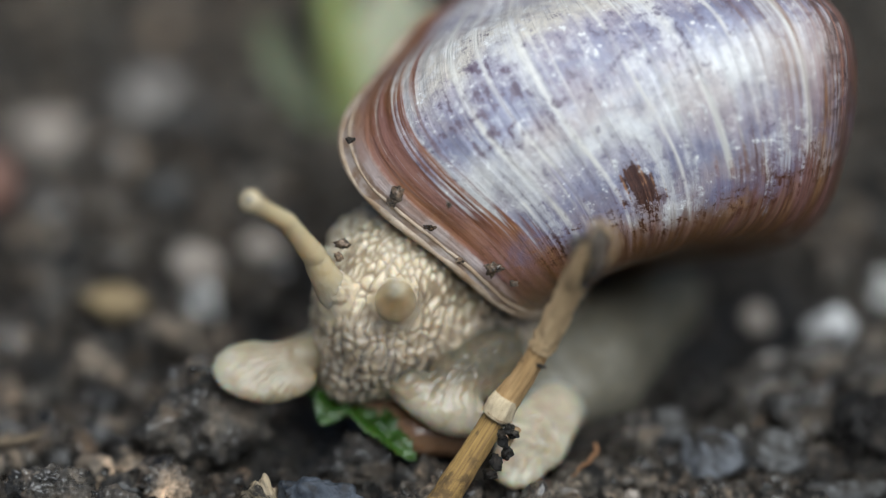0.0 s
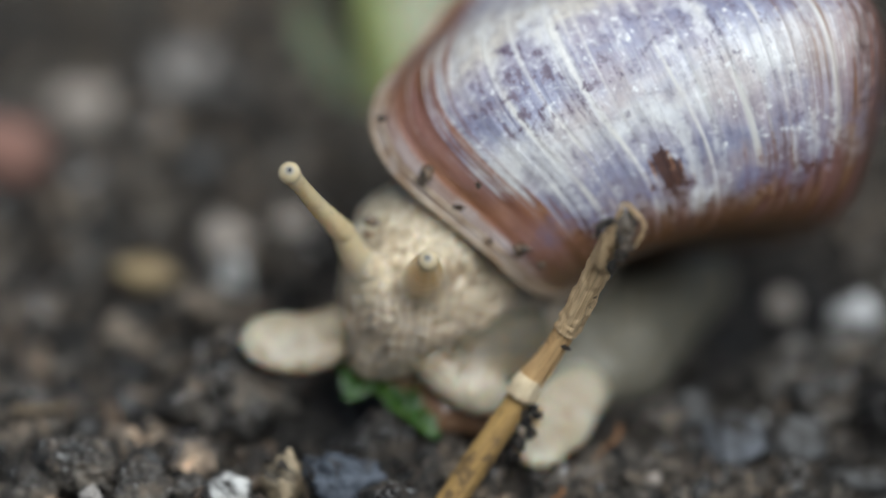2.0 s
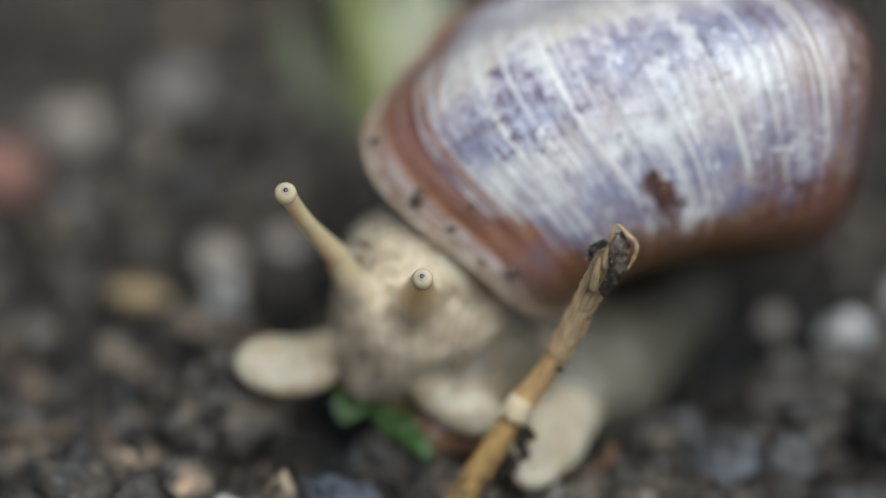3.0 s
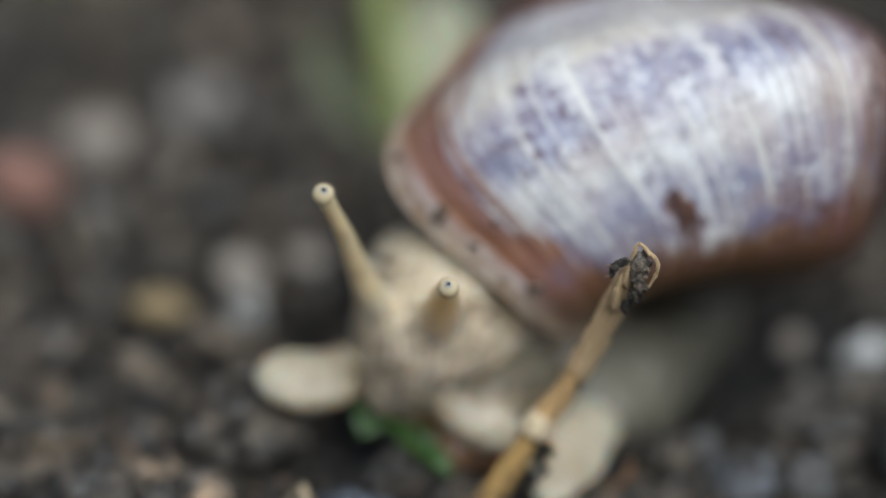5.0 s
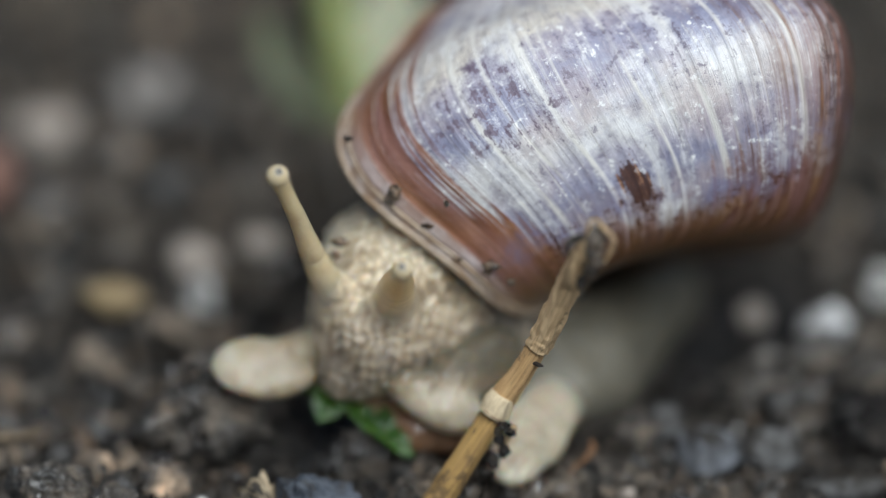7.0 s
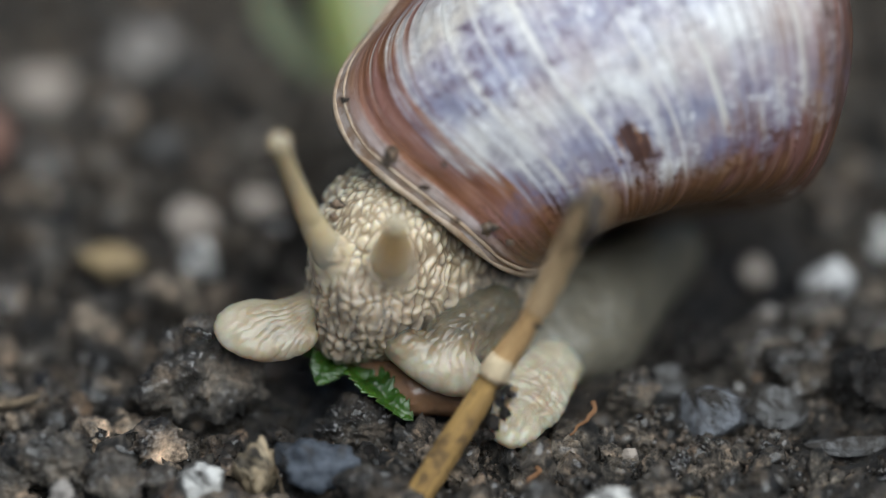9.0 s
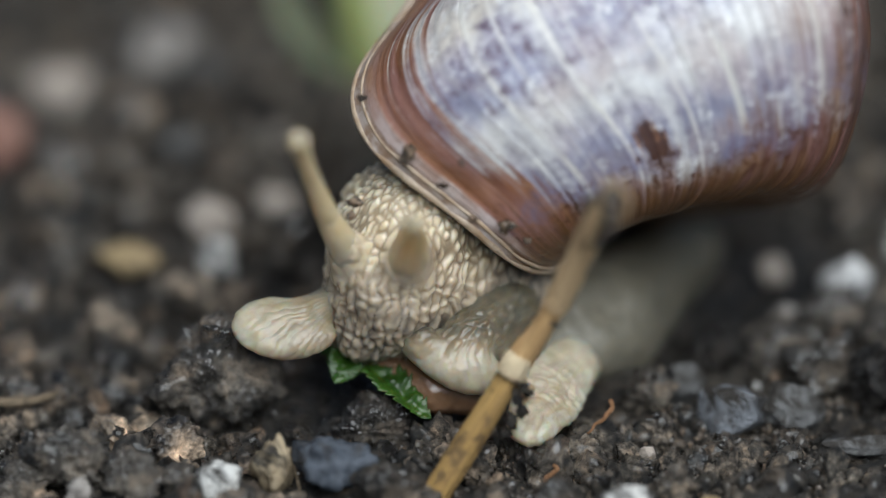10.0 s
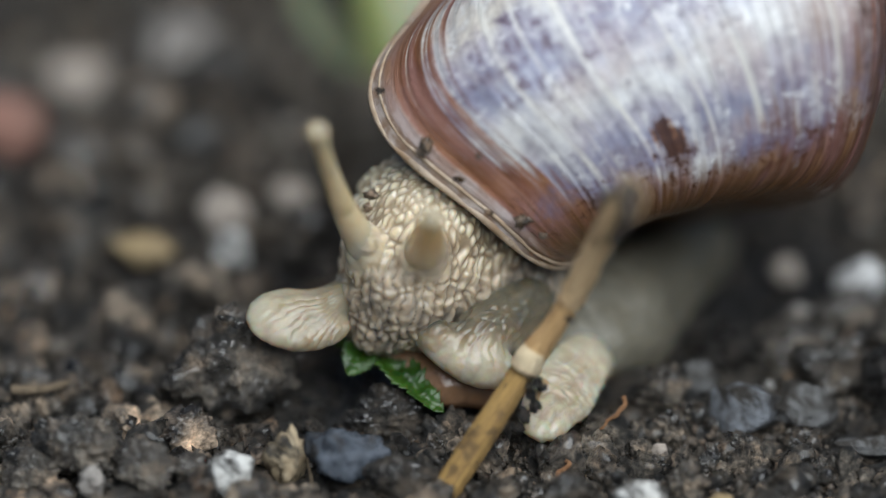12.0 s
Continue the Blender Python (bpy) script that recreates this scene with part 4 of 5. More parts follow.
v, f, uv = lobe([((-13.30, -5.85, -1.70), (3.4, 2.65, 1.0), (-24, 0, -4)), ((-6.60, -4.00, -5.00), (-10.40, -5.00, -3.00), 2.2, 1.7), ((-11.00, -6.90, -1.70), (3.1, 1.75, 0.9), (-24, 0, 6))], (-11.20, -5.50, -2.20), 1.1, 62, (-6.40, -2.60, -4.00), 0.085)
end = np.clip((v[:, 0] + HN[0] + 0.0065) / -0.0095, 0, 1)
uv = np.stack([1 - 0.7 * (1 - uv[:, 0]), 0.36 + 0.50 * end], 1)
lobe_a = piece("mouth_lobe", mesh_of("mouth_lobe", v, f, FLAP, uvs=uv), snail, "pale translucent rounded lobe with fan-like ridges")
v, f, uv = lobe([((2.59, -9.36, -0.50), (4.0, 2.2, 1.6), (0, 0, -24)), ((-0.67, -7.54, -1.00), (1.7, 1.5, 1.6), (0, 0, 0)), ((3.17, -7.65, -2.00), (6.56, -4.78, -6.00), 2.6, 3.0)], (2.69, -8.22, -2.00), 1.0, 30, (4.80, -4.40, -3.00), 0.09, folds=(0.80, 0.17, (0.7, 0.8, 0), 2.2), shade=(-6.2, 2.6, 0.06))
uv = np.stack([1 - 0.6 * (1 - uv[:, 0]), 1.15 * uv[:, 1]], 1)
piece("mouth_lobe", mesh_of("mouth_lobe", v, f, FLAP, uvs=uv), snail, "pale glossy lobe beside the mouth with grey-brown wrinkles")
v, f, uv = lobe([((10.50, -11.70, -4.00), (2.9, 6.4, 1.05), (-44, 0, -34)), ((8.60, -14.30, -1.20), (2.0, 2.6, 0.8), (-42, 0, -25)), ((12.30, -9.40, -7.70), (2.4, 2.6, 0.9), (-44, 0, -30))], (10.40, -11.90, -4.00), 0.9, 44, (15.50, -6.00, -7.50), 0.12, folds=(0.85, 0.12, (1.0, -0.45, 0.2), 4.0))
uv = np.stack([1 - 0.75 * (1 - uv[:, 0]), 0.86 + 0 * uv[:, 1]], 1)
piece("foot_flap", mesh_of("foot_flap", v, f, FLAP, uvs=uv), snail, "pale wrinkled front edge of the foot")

# foot and the soft parts under the shell
v, f = blob([((7.56, -6.74, -11.00), (14.43, -6.53, -17.00), 4.4, 5.0), ((14.94, -5.60, -17.00), (23.00, 0.00, -32.00), 5.4, 2.8), ((4.17, -4.56, -12.00), (10.51, -5.30, -15.00), 4.8, 5.2),
             ((14.65, -8.47, -15.00), (3.6, 2.4, 3.4), (0, 0, 20)), ((13.88, -7.72, -12.50), (12.00, -9.80, -9.00), 3.0, 2.0)], (12.96, -6.28, -16.00), 6, 2.0)
v = v + normals_of(v, f) * (0.25 * fbm(v / 2.5, 3, 6))[:, None]
v, rise = wart_relief(v, f, 1.1, 0.03, (0.5, 1, 0), 51, 1.5)
piece("foot", mesh_of("foot", local(v), f, FOOT), snail, "smooth olive-beige foot under the shell")
v, f = blob([((-9.00, -6.80, -5.60), (-6.00, -8.00, -6.40), 1.0, 1.4), ((-6.96, -7.44, -7.00), (0.29, -11.42, -4.00), 1.5, 1.7), ((0.29, -11.42, -4.00), (4.63, -12.00, -4.50), 1.8, 1.9)], (-0.19, -11.04, -4.50), 5, 1.5)
v = v + normals_of(v, f) * (0.12 * fbm(v / 1.0, 3, 6))[:, None]
piece("mouth", mesh_of("mouth", local(v), f, MOUTH), snail, "wet orange-brown mouth and sole edge")

# shell: a right-hand coil that widens 1.9 times a turn
SR, SH, SA, SB, SLEAN, SGROW, SSIZE = 11.933, 18.293, 10.771, 11.590, -0.2377, 0.0588, 1.1139
STURN = np.array(((-0.7051, 0.6643, -0.2481), (-0.0149, 0.3359, 0.9418), (0.7090, 0.6677, -0.2269)))
SPLACE = np.array((13.861, 13.877, -17.0))


def coil(th, ph, swell=1.0):
    """Points of the shell at turns th behind the lip and round the tube ph (radians), in the leaning frame."""
    swell = swell * (1 + 0.0480 * np.cos(3 * ph) + 0.0186 * np.sin(3 * ph) + -0.0202 * np.cos(4 * ph) + 0.0494 * np.sin(4 * ph))
    th = th + -0.0641 * np.sin(ph) + -0.0652 * np.sin(2 * ph)
    s = np.exp(-SGROW * th)
    r0, z0 = SA * np.cos(ph), SB * np.sin(ph)
    r = s * (SR + swell * (r0 * math.cos(SLEAN) - z0 * math.sin(SLEAN)))
    z = s * (-SH + swell * (r0 * math.sin(SLEAN) + z0 * math.cos(SLEAN)))
    p = np.stack([r * np.cos(th), r * np.sin(th), z + 15.0], -1)
    p = p @ STURN.T * SSIZE + SPLACE
    # the old whorl bulges a little more than the coil alone
    far, top = np.clip((p[..., 0] - 15.0) / 20.0, 0, 1), np.clip((p[..., 1] - 13.0) / 9.0, 0, 1)
    p[..., 0] += 1.55 * far * far * (3 - 2 * far)
    p[..., 1] += 1.7 * top * top * (3 - 2 * top)
    p[..., 2] += 7.0 * far * far * (3 - 2 * far) + 7.0 * far ** 4
    belly = np.exp(-((p[..., 0] - 34.0) / 9.0) ** 2 - ((p[..., 1] - 6.0) / 8.0) ** 2)
    p[..., 0] += 1.1 * belly
    p[..., 1] -= 1.5 * belly
    return p


def shell():
    n, m = 620, 150
    th = np.concatenate([np.linspace(-0.02, 2.6, 330), np.linspace(2.6, 27.0, 291)[1:]])
    ph = np.linspace(-math.pi, math.pi, m, endpoint=False)
    T, F = np.meshgrid(th, ph, indexing="ij")
    p = np.stack([T * 9.0, np.cos(F) * 1.2, np.sin(F) * 1.2], -1)
    lines = 0.006 * vnoise(p * np.array((2.4, 0.5, 0.5)), 3) + 0.004 * vnoise(p * np.array((7.0, 1, 1)), 4) + 0.004 * fbm(np.stack([T * 3, np.cos(F) * 2, np.sin(F) * 2], -1), 3, 8)
    # growth rests: shallow steps
    for at, deep in ((0.10, 0.012), (0.34, 0.008), (0.62, 0.006), (1.05, 0.007), (1.6, 0.006)):
        lines = lines + deep * np.exp(-((T - at - 0.02 * np.cos(F * 2)) / 0.02) ** 2) * -0.7
    flare = 0.012 * np.exp(-np.maximum(T + 0.03, 0) / 0.055)
    outer = coil(T, F, 1.0 + lines + flare)
    vs = outer.reshape(-1, 3)
    fs = grid_faces(n, m)
    # an inner skin for the first part, so that the mouth has thickness
    ti = np.linspace(-0.02, 1.2, 24)
    TI, FI = np.meshgrid(ti, ph, indexing="ij")
    inner = coil(TI, FI, 0.955 + 0.012 * np.exp(-np.maximum(TI + 0.03, 0) / 0.055)).reshape(-1, 3)
    off = len(vs)
    fi = grid_faces(24, m)[:, ::-1] + off
    k = np.arange(m)
    rim = np.stack([k, k + off, (k + 1) % m + off, (k + 1) % m], -1)
    uv = np.stack([np.degrees(T) / 100, np.degrees(F) / 100], -1).reshape(-1, 2)
    uvi = np.stack([np.degrees(TI) / 100, np.degrees(FI) / 100], -1).reshape(-1, 2)
    return mesh_of("shell", local(np.concatenate([vs, inner])), np.concatenate([fs, fi, rim]), SHELL, uvs=np.concatenate([uv, uvi]))


piece("shell", shell(), snail, "coiled shell, rusty brown near the lip, worn chalky lavender above")

# thickened double rim along the shell's mouth
ph = np.linspace(-math.pi, math.pi, 240)
wob = fbm(np.stack([ph * 5, ph * 0, ph * 0], -1), 4, 2)
for turn, swell, thick, words in ((-0.012, 0.997, 0.30, "pale thickened lip of the shell"), (0.034, 1.002, 0.16, "second pale ridge behind the lip")):
    edge = coil(np.full_like(ph, turn), ph, swell)
    rv, rf = tube([e + 0.05 * w for e, w in zip(edge, wob)], [thick * (1 + 0.3 * w) for w in wob], 12)
    piece("shell_lip", mesh_of("shell_lip", local(rv), rf, LIP), snail, words)


# eye stalks: a broad base on the head, a shaft and a tip with the eye, along +z from their joints, in millimetres
def limb(name, length, radii, skin, label, start=0.0, seed=13):
    n, m = 70, 28
    t = np.linspace(0, 1, n)
    r = np.interp(t, np.linspace(0, 1, len(radii)), radii)
    r = np.convolve(np.pad(r, 5, mode="edge"), np.ones(11) / 11, "valid")
    cap = np.linspace(0, math.pi / 2, 9)[1:]
    z = np.concatenate([start - r[0] * np.sin(cap[::-1]), start + t * (length - start), length + r[-1] * np.sin(cap)])
    r = np.concatenate([r[0] * np.cos(cap[::-1]), r, r[-1] * np.cos(cap)]) + 0.004
    a = np.linspace(0, 2 * math.pi, m, endpoint=False)
    Z, A = np.meshgrid(z, a, indexing="ij")
    R = r[:, None] * (1 + 0.022 * fbm(np.stack([Z * 1.7, np.cos(A) * 2, np.sin(A) * 2], -1), 3, seed))
    p = np.stack([R * np.cos(A), R * np.sin(A), Z], -1).reshape(-1, 3)
    return piece(name, mesh_of(name, p * MM, grid_faces(len(z), m), skin), snail, label)


def eye_on(ob, length, bulb, facing):
    """A pale eye at the end of a limb, its black dot towards facing (in the limb's space)."""
    ev, ef = ico(4)
    eye = piece("eye", mesh_of("eye", ev * bulb * MM, ef, EYE), ob, "pale round eye at the tip", pose(0, 0, length * MM))
    pv, pf = ico(2)
    d = Vector(facing).normalized()
    for name, size, skin, words in (("eye_ring", 0.46, RING, "milky ring round the eye dot"), ("pupil", 0.26, PUPIL, "tiny black eye dot")):
        m = d.to_track_quat("Z", "Y").to_matrix().to_4x4()
        m.translation = (d * bulb * (0.965 if name == "pupil" else 0.86) + Vector((0, 0, length))) * MM
        piece(name, mesh_of(name, pv * bulb * size * np.array((1, 1, 0.4)) * MM, pf, skin), ob, words, m)


def stalk_row(t, base, tip):
    """A limb's pose in the snail's space, from base towards tip."""
    a, b = V(base) - HOME, V(tip) - HOME
    z = (b - a).normalized()
    x = Vector((1, 0, 0))
    x = (x - z * x.dot(z)).normalized()
    m = Matrix((x, z.cross(x), z)).transposed().to_4x4()
    m.translation = a
    return (t, m)


def onward(a, u, v, length):
    """The place that far from a, at (u, v) of the leaning frame, on the near side."""
    return (u, v, a[2] + math.sqrt(max(length ** 2 - (u - a[0]) ** 2 - (v - a[1]) ** 2, 0.2)))


SHAFT, TIP = 5.4, 5.4
PIVOT = (-8.45, 3.59, 5.2)
rows = spline([(-5.9, -1.3, -1.4), (-6.35, -0.55, 0.3), (-6.95, 0.75, 2.0), (-7.75, 2.2, 3.7), PIVOT], 10)
rv, rf = tube(rows, np.interp(np.linspace(0, 1, len(rows)), (0, 0.25, 0.5, 0.75, 1), (1.7, 1.62, 1.48, 1.28, 1.03)), 28)
rv = rv + normals_of(rv, np.array(rf[:-2])) * (0.06 * fbm(rv / 1.3, 3, 5))[:, None]
piece("stalk_base", mesh_of("stalk_base", local(rv), rf, STALK_LOW), snail, "broad bluish-white base of the eye stalk")
shaft_a = limb("eye_stalk", SHAFT, (1.07, 1.0, 0.9, 0.84, 0.80), AMBER, "translucent yellowish eye stalk")
tip_a = limb("stalk_tip", TIP, (0.80, 0.76, 0.73, 0.72, 0.78, 0.86), AMBER, "upper eye stalk swelling towards the eye")
stalk_b = limb("eye_stalk", 14.2, (1.6, 1.7, 1.74, 1.70, 1.60, 1.46, 1.30, 1.12, 0.96, 0.90), STALK, "short-looking eye stalk on a broad white base", -1.2)
toward = Vector((0.0, 0.30, 0.95))
for ob, length, bulb, a, b in ((tip_a, TIP, 0.98, (-10.85, 5.95, 9.5), (-12.94, 8.58, 13.5)), (stalk_b, 14.2, 0.93, (-1.63, -0.50, 1.0), (-0.95, 2.13, 15.0))):
    eye_on(ob, length, bulb, stalk_row(0, a, b)[1].to_3x3().inverted() @ (LEAN.to_3x3() @ toward))


# grit that clings to the snail
GRIT = soil_material("grit", (0.06, 0.052, 0.045), (0.20, 0.18, 0.155), (0.11, 0.098, 0.085), False)


def grit(place, size, seed, label="grain of dark soil clinging to the snail"):
    v, f = rock(seed, 3, 0.5, 0.35, 3)
    piece("grit", mesh_of("grit", local(v * size + np.array(place)), f, GRIT), snail, label)


grit((-5.98, 4.60, 2.60), (0.62, 0.45, 0.5), 1)
grit((-6.32, 3.49, 3.00), (0.42, 0.40, 0.4), 2)
grit((6.74, 2.39, 3.60), (0.75, 0.62, 0.5), 3)
grit((-1.48, 8.75, 4.60), (0.70, 0.60, 0.5), 4)
grit((-1.86, 8.08, 4.40), (0.45, 0.40, 0.4), 5)
grit((3.05, 7.77, 6.70), (0.30, 0.28, 0.3), 6)
grit((1.34, 5.88, 4.60), (0.42, 0.26, 0.3), 7)
grit((3.87, 3.16, 4.00), (0.40, 0.25, 0.3), 8)
grit((8.52, 1.10, 3.20), (0.40, 0.26, 0.3), 9)
grit((-5.36, 13.45, 3.00), (0.35, 0.30, 0.3), 10)


# ---- dry twig standing in front of the snail ----
def rod(points, radii, steps, sides=18, rough=0.08, seed=0, grain=0.8):
    path = spline(points, steps)
    n = len(path)
    rad = np.interp(np.linspace(0, 1, n), np.linspace(0, 1, len(radii)), radii)
    v, f = tube(path, rad, sides)
    d = fbm(v / grain, 4, seed)
    mid = np.repeat(path, sides, 0)
    out = v - mid
    v = mid + out * (1 + rough * d)[:, None]
    uv = np.stack([np.tile(np.arange(sides) / sides, n), np.repeat(np.linspace(0, 1, n), sides)], -1)
    return VN(v), f, uv


def rod_piece(name, points, radii, steps, mat_, parent, label="", **more):
    v, f, uv = rod(points, radii, steps, **more)
    return piece(name, mesh_of(name, v, f, mat_, uvs=uv), parent, label)


DIRT = soil_material("dirt", (0.03, 0.026, 0.022), (0.26, 0.23, 0.195), (0.115, 0.10, 0.085), None, 0.8, 1.0, 0.4)
twig = new("twig")
tagged(twig, "dry tan broken twig standing up in the soil before the snail", "twig")
rod_piece("lower_stem", [(-6.90, -29.68, 1.00), (-1.05, -22.20, 3.50), (3.25, -15.83, 4.00), (6.84, -10.23, 4.00)], [1.35, 1.3, 1.22, 1.05], 14, TWIG, twig, seed=1, rough=0.05)
rod_piece("node", [(6.46, -10.71, 4.00), (6.88, -10.09, 4.20), (7.27, -9.51, 4.40)], [1.02, 1.0, 0.95], 6, bark_material("twig_node", (0.22, 0.145, 0.08), (0.13, 0.085, 0.05), (0.04, 0.028, 0.02)), twig, "dark joint of the twig", seed=2, rough=0.15)
BARE = bark_material("bare_wood", (0.70, 0.46, 0.22), (0.50, 0.295, 0.125), (0.13, 0.08, 0.04))
rod_piece("bare_stem", [(7.17, -9.66, 4.30), (8.12, -8.22, 5.00), (9.38, -6.49, 6.00), (10.85, -4.10, 7.50), (11.55, -2.80, 8.60)], [1.26, 1.16, 0.98, 0.88, 0.86], 12, BARE, twig, "smooth orange-tan length of bare wood", seed=3, rough=0.04, sides=28)
rod_piece("upper_stem", [(10.68, -4.50, 7.30), (11.35, -3.20, 8.20), (13.10, 0.43, 11.50), (14.25, 2.90, 14.30), (14.75, 4.10, 15.60)], [1.06, 1.12, 1.10, 1.12, 1.02, 0.80], 14, STRAW, twig, "straw-coloured peeling bark on the upper stem", seed=3, rough=0.15, sides=36, grain=0.5)
for pts, rads in (([(10.05, -4.75, 7.70), (10.45, -4.05, 8.20), (10.90, -3.20, 8.90)], [0.10, 0.34, 0.20]), ([(10.75, -4.95, 7.90), (11.15, -4.20, 8.50), (11.60, -3.30, 9.10)], [0.08, 0.32, 0.22]), ([(11.45, -4.55, 7.60), (11.80, -3.85, 8.20), (12.10, -3.10, 8.70)], [0.08, 0.26, 0.16])):
    rod_piece("bark_flake", pts, rads, 8, STRAW, twig, "ragged lower edge of the peeling bark", sides=8, rough=0.35, seed=14, grain=0.4)
# the broken end: a curl of bark filled with soil, spikes of wood beside it
rod_piece("broken_tip", [(14.75, 4.30, 16.30), (15.00, 5.55, 17.10), (15.35, 6.35, 17.50), (16.20, 5.60, 17.60), (17.00, 4.70, 17.50), (16.80, 3.60, 17.10), (16.25, 2.60, 16.50)], [0.30, 0.20, 0.12, 0.20, 0.18, 0.17, 0.10], 7, STRAW, twig, "pale broken edge of curled bark", sides=10, rough=0.35, seed=15, grain=0.4)
for pts, rads in (([(13.45, 0.90, 14.40), (13.62, 2.20, 15.70), (13.95, 3.75, 16.90)], [0.40, 0.36, 0.04]), ([(14.35, 2.80, 15.80), (14.50, 3.80, 16.60), (14.62, 4.70, 17.20)], [0.34, 0.30, 0.05])):
    rod_piece("splinter", pts, rads, 8, STRAW, twig, "pale pointed splinter of broken wood", sides=9, rough=0.2, seed=16, grain=0.4)
rnd = random.Random(77)
spots = [((15.55, 4.45, 16.90), (0.85, 1.25, 0.5), -25), ((15.45, 2.75, 16.50), (0.70, 0.80, 0.6), 0), ((15.05, 1.95, 15.90), (0.60, 0.60, 0.5), 20), ((14.40, 1.00, 15.20), (0.42, 0.75, 0.35), -25),
         ((13.40, 4.25, 16.60), (0.42, 0.36, 0.4), 20), ((13.75, 4.60, 16.80), (0.40, 0.34, 0.4), -15), ((14.20, 4.75, 16.90), (0.45, 0.40, 0.4), 30), ((13.15, 3.65, 16.40), (0.28, 0.30, 0.3), 0)]
for k in range(26):
    u = rnd.random()
    spots.append(((14.9 + 1.3 * u + rnd.uniform(-0.3, 0.3), 1.9 + 3.0 * u + rnd.uniform(-0.6, 0.6), 16.7 + 0.6 * u), (rnd.uniform(0.14, 0.34), rnd.uniform(0.14, 0.34), 0.25), rnd.uniform(0, 90)))
for k, (at, size, turn) in enumerate(spots):
    cv, cf = clod(330 + k, 4) if k < 8 else rock(330 + k, 4, 0.5, 0.35, 2)
    piece("dirt_cap", mesh_of("dirt_cap", VN(cv * np.array(size) @ np.array(Euler((0, 0, radians(turn))).to_matrix()).T + np.array(at)), cf, DIRT), twig, "dark crumb of soil stuck to the broken tip")
for pts in ([(13.20, 4.30, 16.70), (12.75, 4.42, 16.90), (12.45, 4.30, 17.00)], [(13.15, 3.70, 16.50), (12.75, 3.45, 16.60), (12.55, 3.48, 16.70)]):
    rod_piece("root_hair", pts, [0.09, 0.07, 0.03], 6, FIBRE, twig, "stiff dark root hair in the soil", sides=6, rough=0.2, seed=18)
cv, cf = rock(34, 3, 0.4, 0.25, 3)
for at, size in (((7.50, -10.61, 5.00), (0.5, 0.4, 0.4)), ((7.98, -11.23, 5.00), (0.42, 0.5, 0.4)), ((7.36, -11.61, 4.60), (0.4, 0.45, 0.35)), ((8.50, -11.56, 4.80), (0.3, 0.22, 0.25))):
    piece("dirt_crumb", mesh_of("dirt_crumb", VN(cv * np.array(size) + np.array(at)), cf, CLOD), twig, "dark crumb of soil below the joint")
for k, (at, size) in enumerate((((8.32, -11.73, 4.40), (0.62, 0.40, 0.4)), ((7.40, -12.35, 4.20), (0.45, 0.5, 0.4)), ((7.69, -13.28, 3.60), (0.5, 0.6, 0.45)), ((6.82, -14.05, 3.40), (0.55, 0.62, 0.5)), ((6.33, -15.12, 3.00), (0.62, 0.5, 0.5)))):
    cv, cf = clod(350 + k, 4)
    piece("dirt_crumb", mesh_of("dirt_crumb", VN(cv * np.array(size) + np.array(at)), cf, STONES["peat"]), twig, "black crumb of soil clinging to the twig")
DARK = bark_material("rotten_bark", (0.06, 0.045, 0.035), (0.035, 0.028, 0.022), (0.02, 0.015, 0.012))
rod_piece("splinter", [(10.10, -5.57, 7.20), (10.75, -5.95, 7.60), (11.15, -6.10, 7.60)], [0.22, 0.18, 0.05], 6, DARK, twig, "dark rotten splinter", sides=8, rough=0.3, seed=9)
rod_piece("splinter", [(8.65, -11.24, 4.00), (7.75, -12.68, 3.00)], [0.38, 0.28], 6, STRAW, twig, "pale wood splinter", sides=8, rough=0.2, seed=10)

rod_piece("cut_collar", [(6.98, -9.94, 4.40), (7.36, -9.22, 4.80), (7.79, -8.50, 5.00)], [1.40, 1.32, 1.14], 5, bark_material("cut_wood", (0.86, 0.71, 0.48), (0.70, 0.55, 0.34), (0.48, 0.35, 0.20)), twig, "pale cream collar at the joint", seed=6, rough=0.05)
rod_piece("cut_rim", [(6.80, -10.20, 4.30), (6.93, -10.00, 4.36), (7.02, -9.86, 4.42)], [1.10, 1.34, 1.42], 4, ROOT, twig, "brown rim under the pale collar", seed=7, rough=0.08)

for pts, rads in (([(10.75, -2.81, 9.20), (11.65, -1.38, 10.40), (12.20, 0.05, 11.80)], [0.06, 0.34, 0.10]), ([(12.90, -1.00, 11.20), (13.70, 0.52, 12.60), (14.40, 1.75, 13.80)], [0.05, 0.30, 0.22]),
                  ([(11.90, -1.85, 10.60), (12.45, -0.52, 11.80), (12.70, 0.52, 12.80)], [0.08, 0.26, 0.05]), ([(12.60, 0.40, 12.60), (13.05, 1.50, 14.00), (13.30, 2.50, 15.00)], [0.08, 0.32, 0.10])):
    rod_piece("bark_flake", pts, rads, 8, STRAW, twig, "curled flake of peeling bark", sides=8, rough=0.35, seed=12, grain=0.4)

# ---- green leaf under the mouth ----
leaf = new("leaf")
tagged(leaf, "small dark-green toothed leaf being eaten, on soil", "leaf")


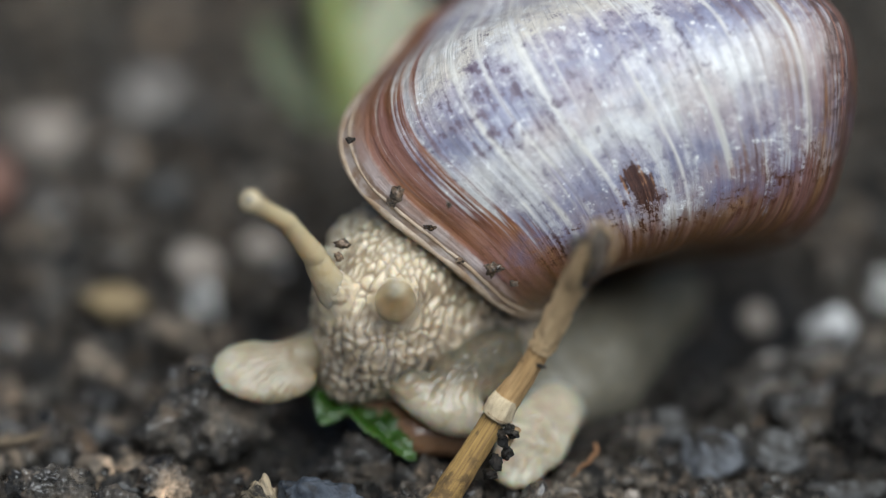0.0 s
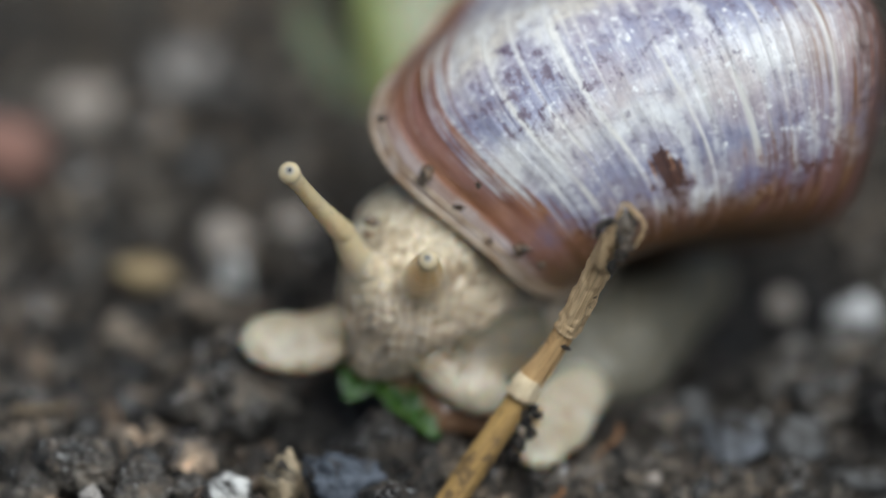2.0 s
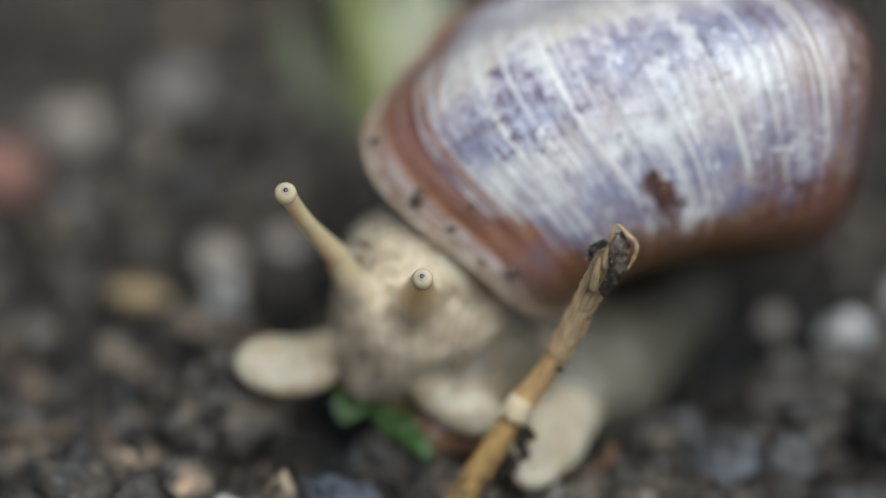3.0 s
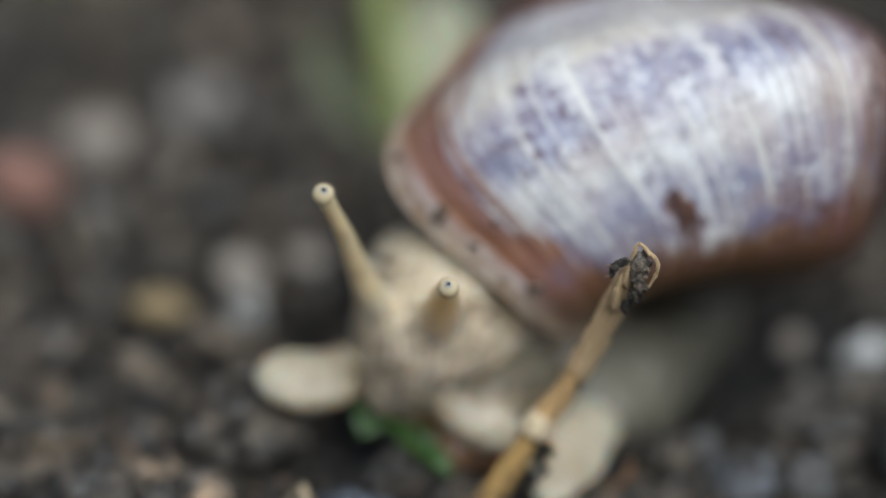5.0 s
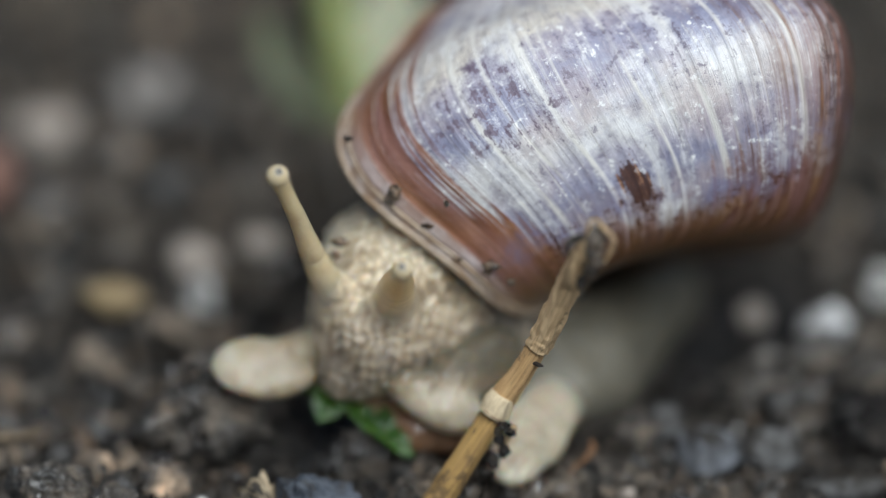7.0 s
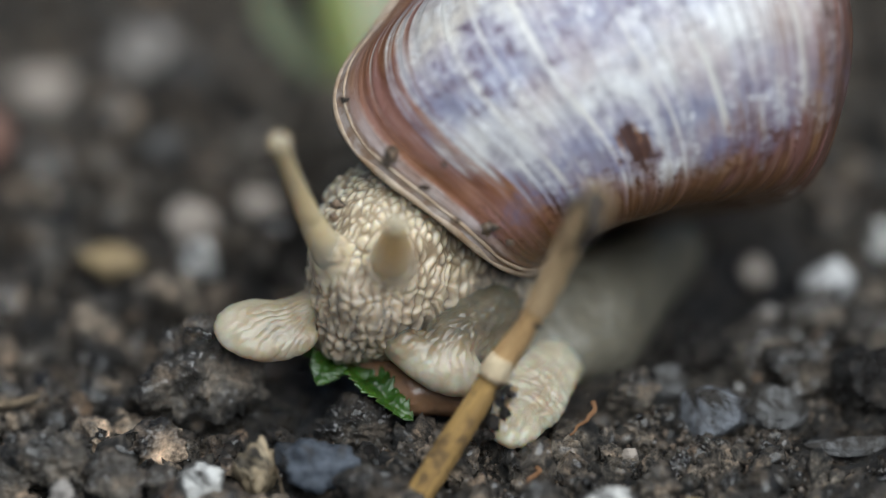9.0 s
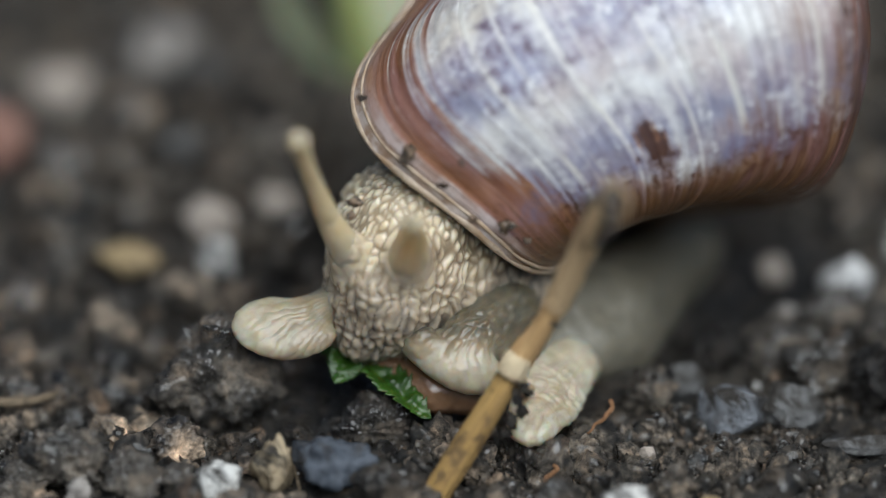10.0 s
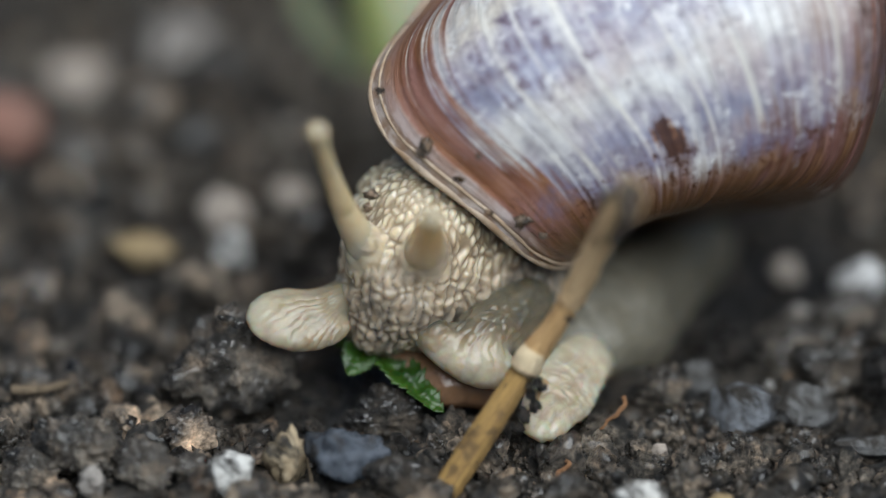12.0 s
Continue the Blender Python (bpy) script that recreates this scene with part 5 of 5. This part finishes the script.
def leaflet(a, b, width, cup, seed, teeth=11):
    """A toothed blade from a to b in the leaning frame, folded along its midrib."""
    a, b = np.array(a), np.array(b)
    d = (b - a) / np.linalg.norm(b - a)
    out = np.array((0.25, 0.55, 0.8))
    side = np.cross(out, d)
    side /= np.linalg.norm(side)
    nor = np.cross(d, side)
    n, m = 110, 13
    vs = []
    for i in range(n):
        t = i / (n - 1)
        w = width * math.sin(math.pi * min(1, t * 0.93 + 0.07)) ** 0.7 * (1 - (0.12 + 0.28 * ((math.sin(int(t * teeth) * 12.99 + seed) * 437.5) % 1.0)) * ((t * teeth) % 1.0))
        for k in range(m):
            s = 2 * k / (m - 1) - 1
            p = a + (b - a) * t + side * s * w + nor * (cup * abs(s) * w + 0.35 * math.sin(t * 3.1) + 0.1 * math.sin(9 * t + 3 * s + seed))
            vs.append(p)
    vs = np.array(vs)
    vs = vs + nor * (0.30 * fbm(vs / 1.1, 3, 60 + int(seed)))[:, None]
    back = vs - nor * 0.12
    f = grid_faces(n, m, False)
    rim = [i * m for i in range(n)] + [(n - 1) * m + k for k in range(1, m)] + [i * m + m - 1 for i in range(n - 2, -1, -1)] + [k for k in range(m - 2, 0, -1)]
    o = len(vs)
    sides = np.array([(rim[i], rim[(i + 1) % len(rim)], rim[(i + 1) % len(rim)] + o, rim[i] + o) for i in range(len(rim))])
    return VN(np.concatenate([vs, back])), np.concatenate([f, f[:, ::-1] + o, sides])


for a, b, w, c, s in (((-6.22, -8.87, -5.00), (0.05, -13.95, -1.20), 1.75, 0.5, 0), ((-6.70, -8.25, -5.00), (-8.10, -10.75, -3.00), 1.7, 0.4, 2), ((-6.94, -8.63, -5.00), (-9.35, -8.15, -5.00), 0.9, 0.2, 4)):
    lv, lf = leaflet(a, b, w, c, s)
    piece("leaflet", mesh_of("leaflet", lv, lf, LEAF), leaf)

# ---- green shoot standing behind the snail ----
shoot = new("green_shoot")
tagged(shoot, "blurred yellow-green plant shoot growing from the soil", "plant")
rod_piece("stem", [(-5.11, 14.58, -47.00), (-5.80, 19.07, -46.00), (-6.80, 25.05, -45.00), (-7.69, 35.02, -44.00)], [1.5, 1.7, 1.7, 1.5], 8, STEM, shoot, "yellow-green stem", seed=5)


def blade(points, widths, name, mat_, parent, label):
    path = spline(points, 8)
    n = len(path)
    w = np.interp(np.linspace(0, 1, n), np.linspace(0, 1, len(widths)), widths)
    side = np.array((1, 0.25, 0.3))
    side /= np.linalg.norm(side)
    m = 9
    s = np.linspace(-1, 1, m)
    vs = (path[:, None] + side * (s[None, :, None] * w[:, None, None]) + np.array((0, 0.1, 1)) * (0.35 * w[:, None, None] * (s ** 2)[None, :, None])).reshape(-1, 3)
    back = vs - np.array((0, 0, 0.3))
    f = grid_faces(n, m, False)
    o = len(vs)
    rim = [i * m for i in range(n)] + [(n - 1) * m + k for k in range(1, m)] + [i * m + m - 1 for i in range(n - 2, -1, -1)] + [k for k in range(m - 2, 0, -1)]
    sides = np.array([(rim[i], rim[(i + 1) % len(rim)], rim[(i + 1) % len(rim)] + o, rim[i] + o) for i in range(len(rim))])
    return piece(name, mesh_of(name, VN(np.concatenate([vs, back])), np.concatenate([f, f[:, ::-1] + o, sides]), mat_), parent, label)


blade([(-4.71, 14.58, -47.00), (-3.45, 18.57, -46.00), (-2.45, 23.05, -45.00), (-1.70, 29.00, -43.00)], [1.8, 4.2, 4.6, 1.0], "leaf", PALE, shoot, "pale green leaf blade")
blade([(-5.21, 14.58, -47.00), (-8.71, 17.31, -46.00), (-11.70, 21.05, -45.00), (-13.19, 25.03, -44.00)], [1.0, 1.8, 1.6, 0.5], "leaf", BLADE, shoot, "dull green leaf blade")


sprout = new("green_sprout")
tagged(sprout, "low yellow-green blade of grass growing far back", "plant")
blade([(-40.00, 30.20, -68.00), (-37.50, 31.60, -68.00), (-34.50, 31.60, -68.50), (-31.00, 30.60, -69.00)], [0.8, 2.0, 1.9, 0.6], "leaf", STEM, sprout, "yellow-green blade")


# ---- rootlets ----
def rootlet(points, r, seed, skin=ROOT, label="thin curled orange-brown rootlet on soil"):
    v, f, uv = rod(points, [r, r * 0.9, r * 0.5], 8, sides=8, rough=0.25, seed=seed)
    ob = new("rootlet", mesh_of("rootlet", v, f, skin, uvs=uv))
    return tagged(ob, label, "root")


rootlet([(15.35, -12.55, -2.90), (15.50, -13.20, -2.60), (15.05, -13.75, -2.50), (14.75, -14.20, -2.20), (14.05, -14.55, -2.10), (13.75, -15.05, -1.60), (13.36, -15.33, -1.20)], 0.19, 1)
rootlet([(10.45, -17.95, 2.00), (10.75, -18.25, 2.40), (10.25, -18.65, 2.60), (9.75, -18.95, 2.80), (9.72, -19.50, 3.10), (9.95, -20.00, 3.30), (9.86, -20.60, 3.50)], 0.20, 2)
rootlet([(-11.69, -16.97, 1.50), (-11.29, -18.85, 3.60), (-10.70, -21.44, 5.50)], 0.10, 3, FIBRE, "thin pale dead fibre lying over soil")
rootlet([(-36.84, -12.01, -5.00), (-34.43, -12.01, -5.00), (-31.80, -11.29, -6.00)], 0.45, 4, FIBRE, "short dull brown dead root on soil")


# ---- what moves: the eye stalks swing slowly ----
def motions():
    # joint and eye of the long stalk, in the leaning frame
    swing = [(0.0, (-10.66, 6.43), (-13.70, 8.15)), (0.5, (-10.68, 6.40), (-13.85, 8.30)), (1.5, (-10.80, 6.14), (-13.23, 8.44)), (2.5, (-10.85, 5.95), (-12.94, 8.58)), (5.5, (-9.71, 6.86), (-11.47, 10.05)),
             (7.0, (-9.75, 6.86), (-11.28, 10.15)), (9.5, (-9.71, 6.81), (-10.67, 9.77)), (12.0, (-9.66, 6.81), (-10.52, 9.77))]
    joints = [(t, onward(PIVOT, *j, SHAFT), e) for t, j, e in swing]
    walk(shaft_a, [stalk_row(t, PIVOT, j) for t, j, e in joints])
    walk(tip_a, [stalk_row(t, j, onward(j, *e, TIP)) for t, j, e in joints])
    shift = lambda u, h: Matrix.Translation((LEAN.to_3x3() @ Vector((u, h, 0))) * MM)
    walk(lobe_a, [(0.0, shift(-0.55, -0.2)), (2.5, shift(-0.5, 0.1)), (7.0, shift(-0.45, -0.1)), (9.0, shift(-0.05, 0.0)), (12.0, shift(0.0, 0.0))])
    base = (-1.63, -0.50, 1.00)
    rows = [(0.0, (-1.51, 0.62, 15.0)), (2.5, (-1.14, 1.42, 15.0)), (4.5, (-0.95, 2.13, 15.0)), (6.0, (-0.52, 2.32, 15.0)), (7.0, (-0.80, 2.18, 15.0)), (9.5, (-1.04, 2.89, 15.0)), (12.0, (-0.90, 2.51, 15.0))]
    walk(stalk_b, [stalk_row(t, base, tip) for t, tip in rows])


motions()
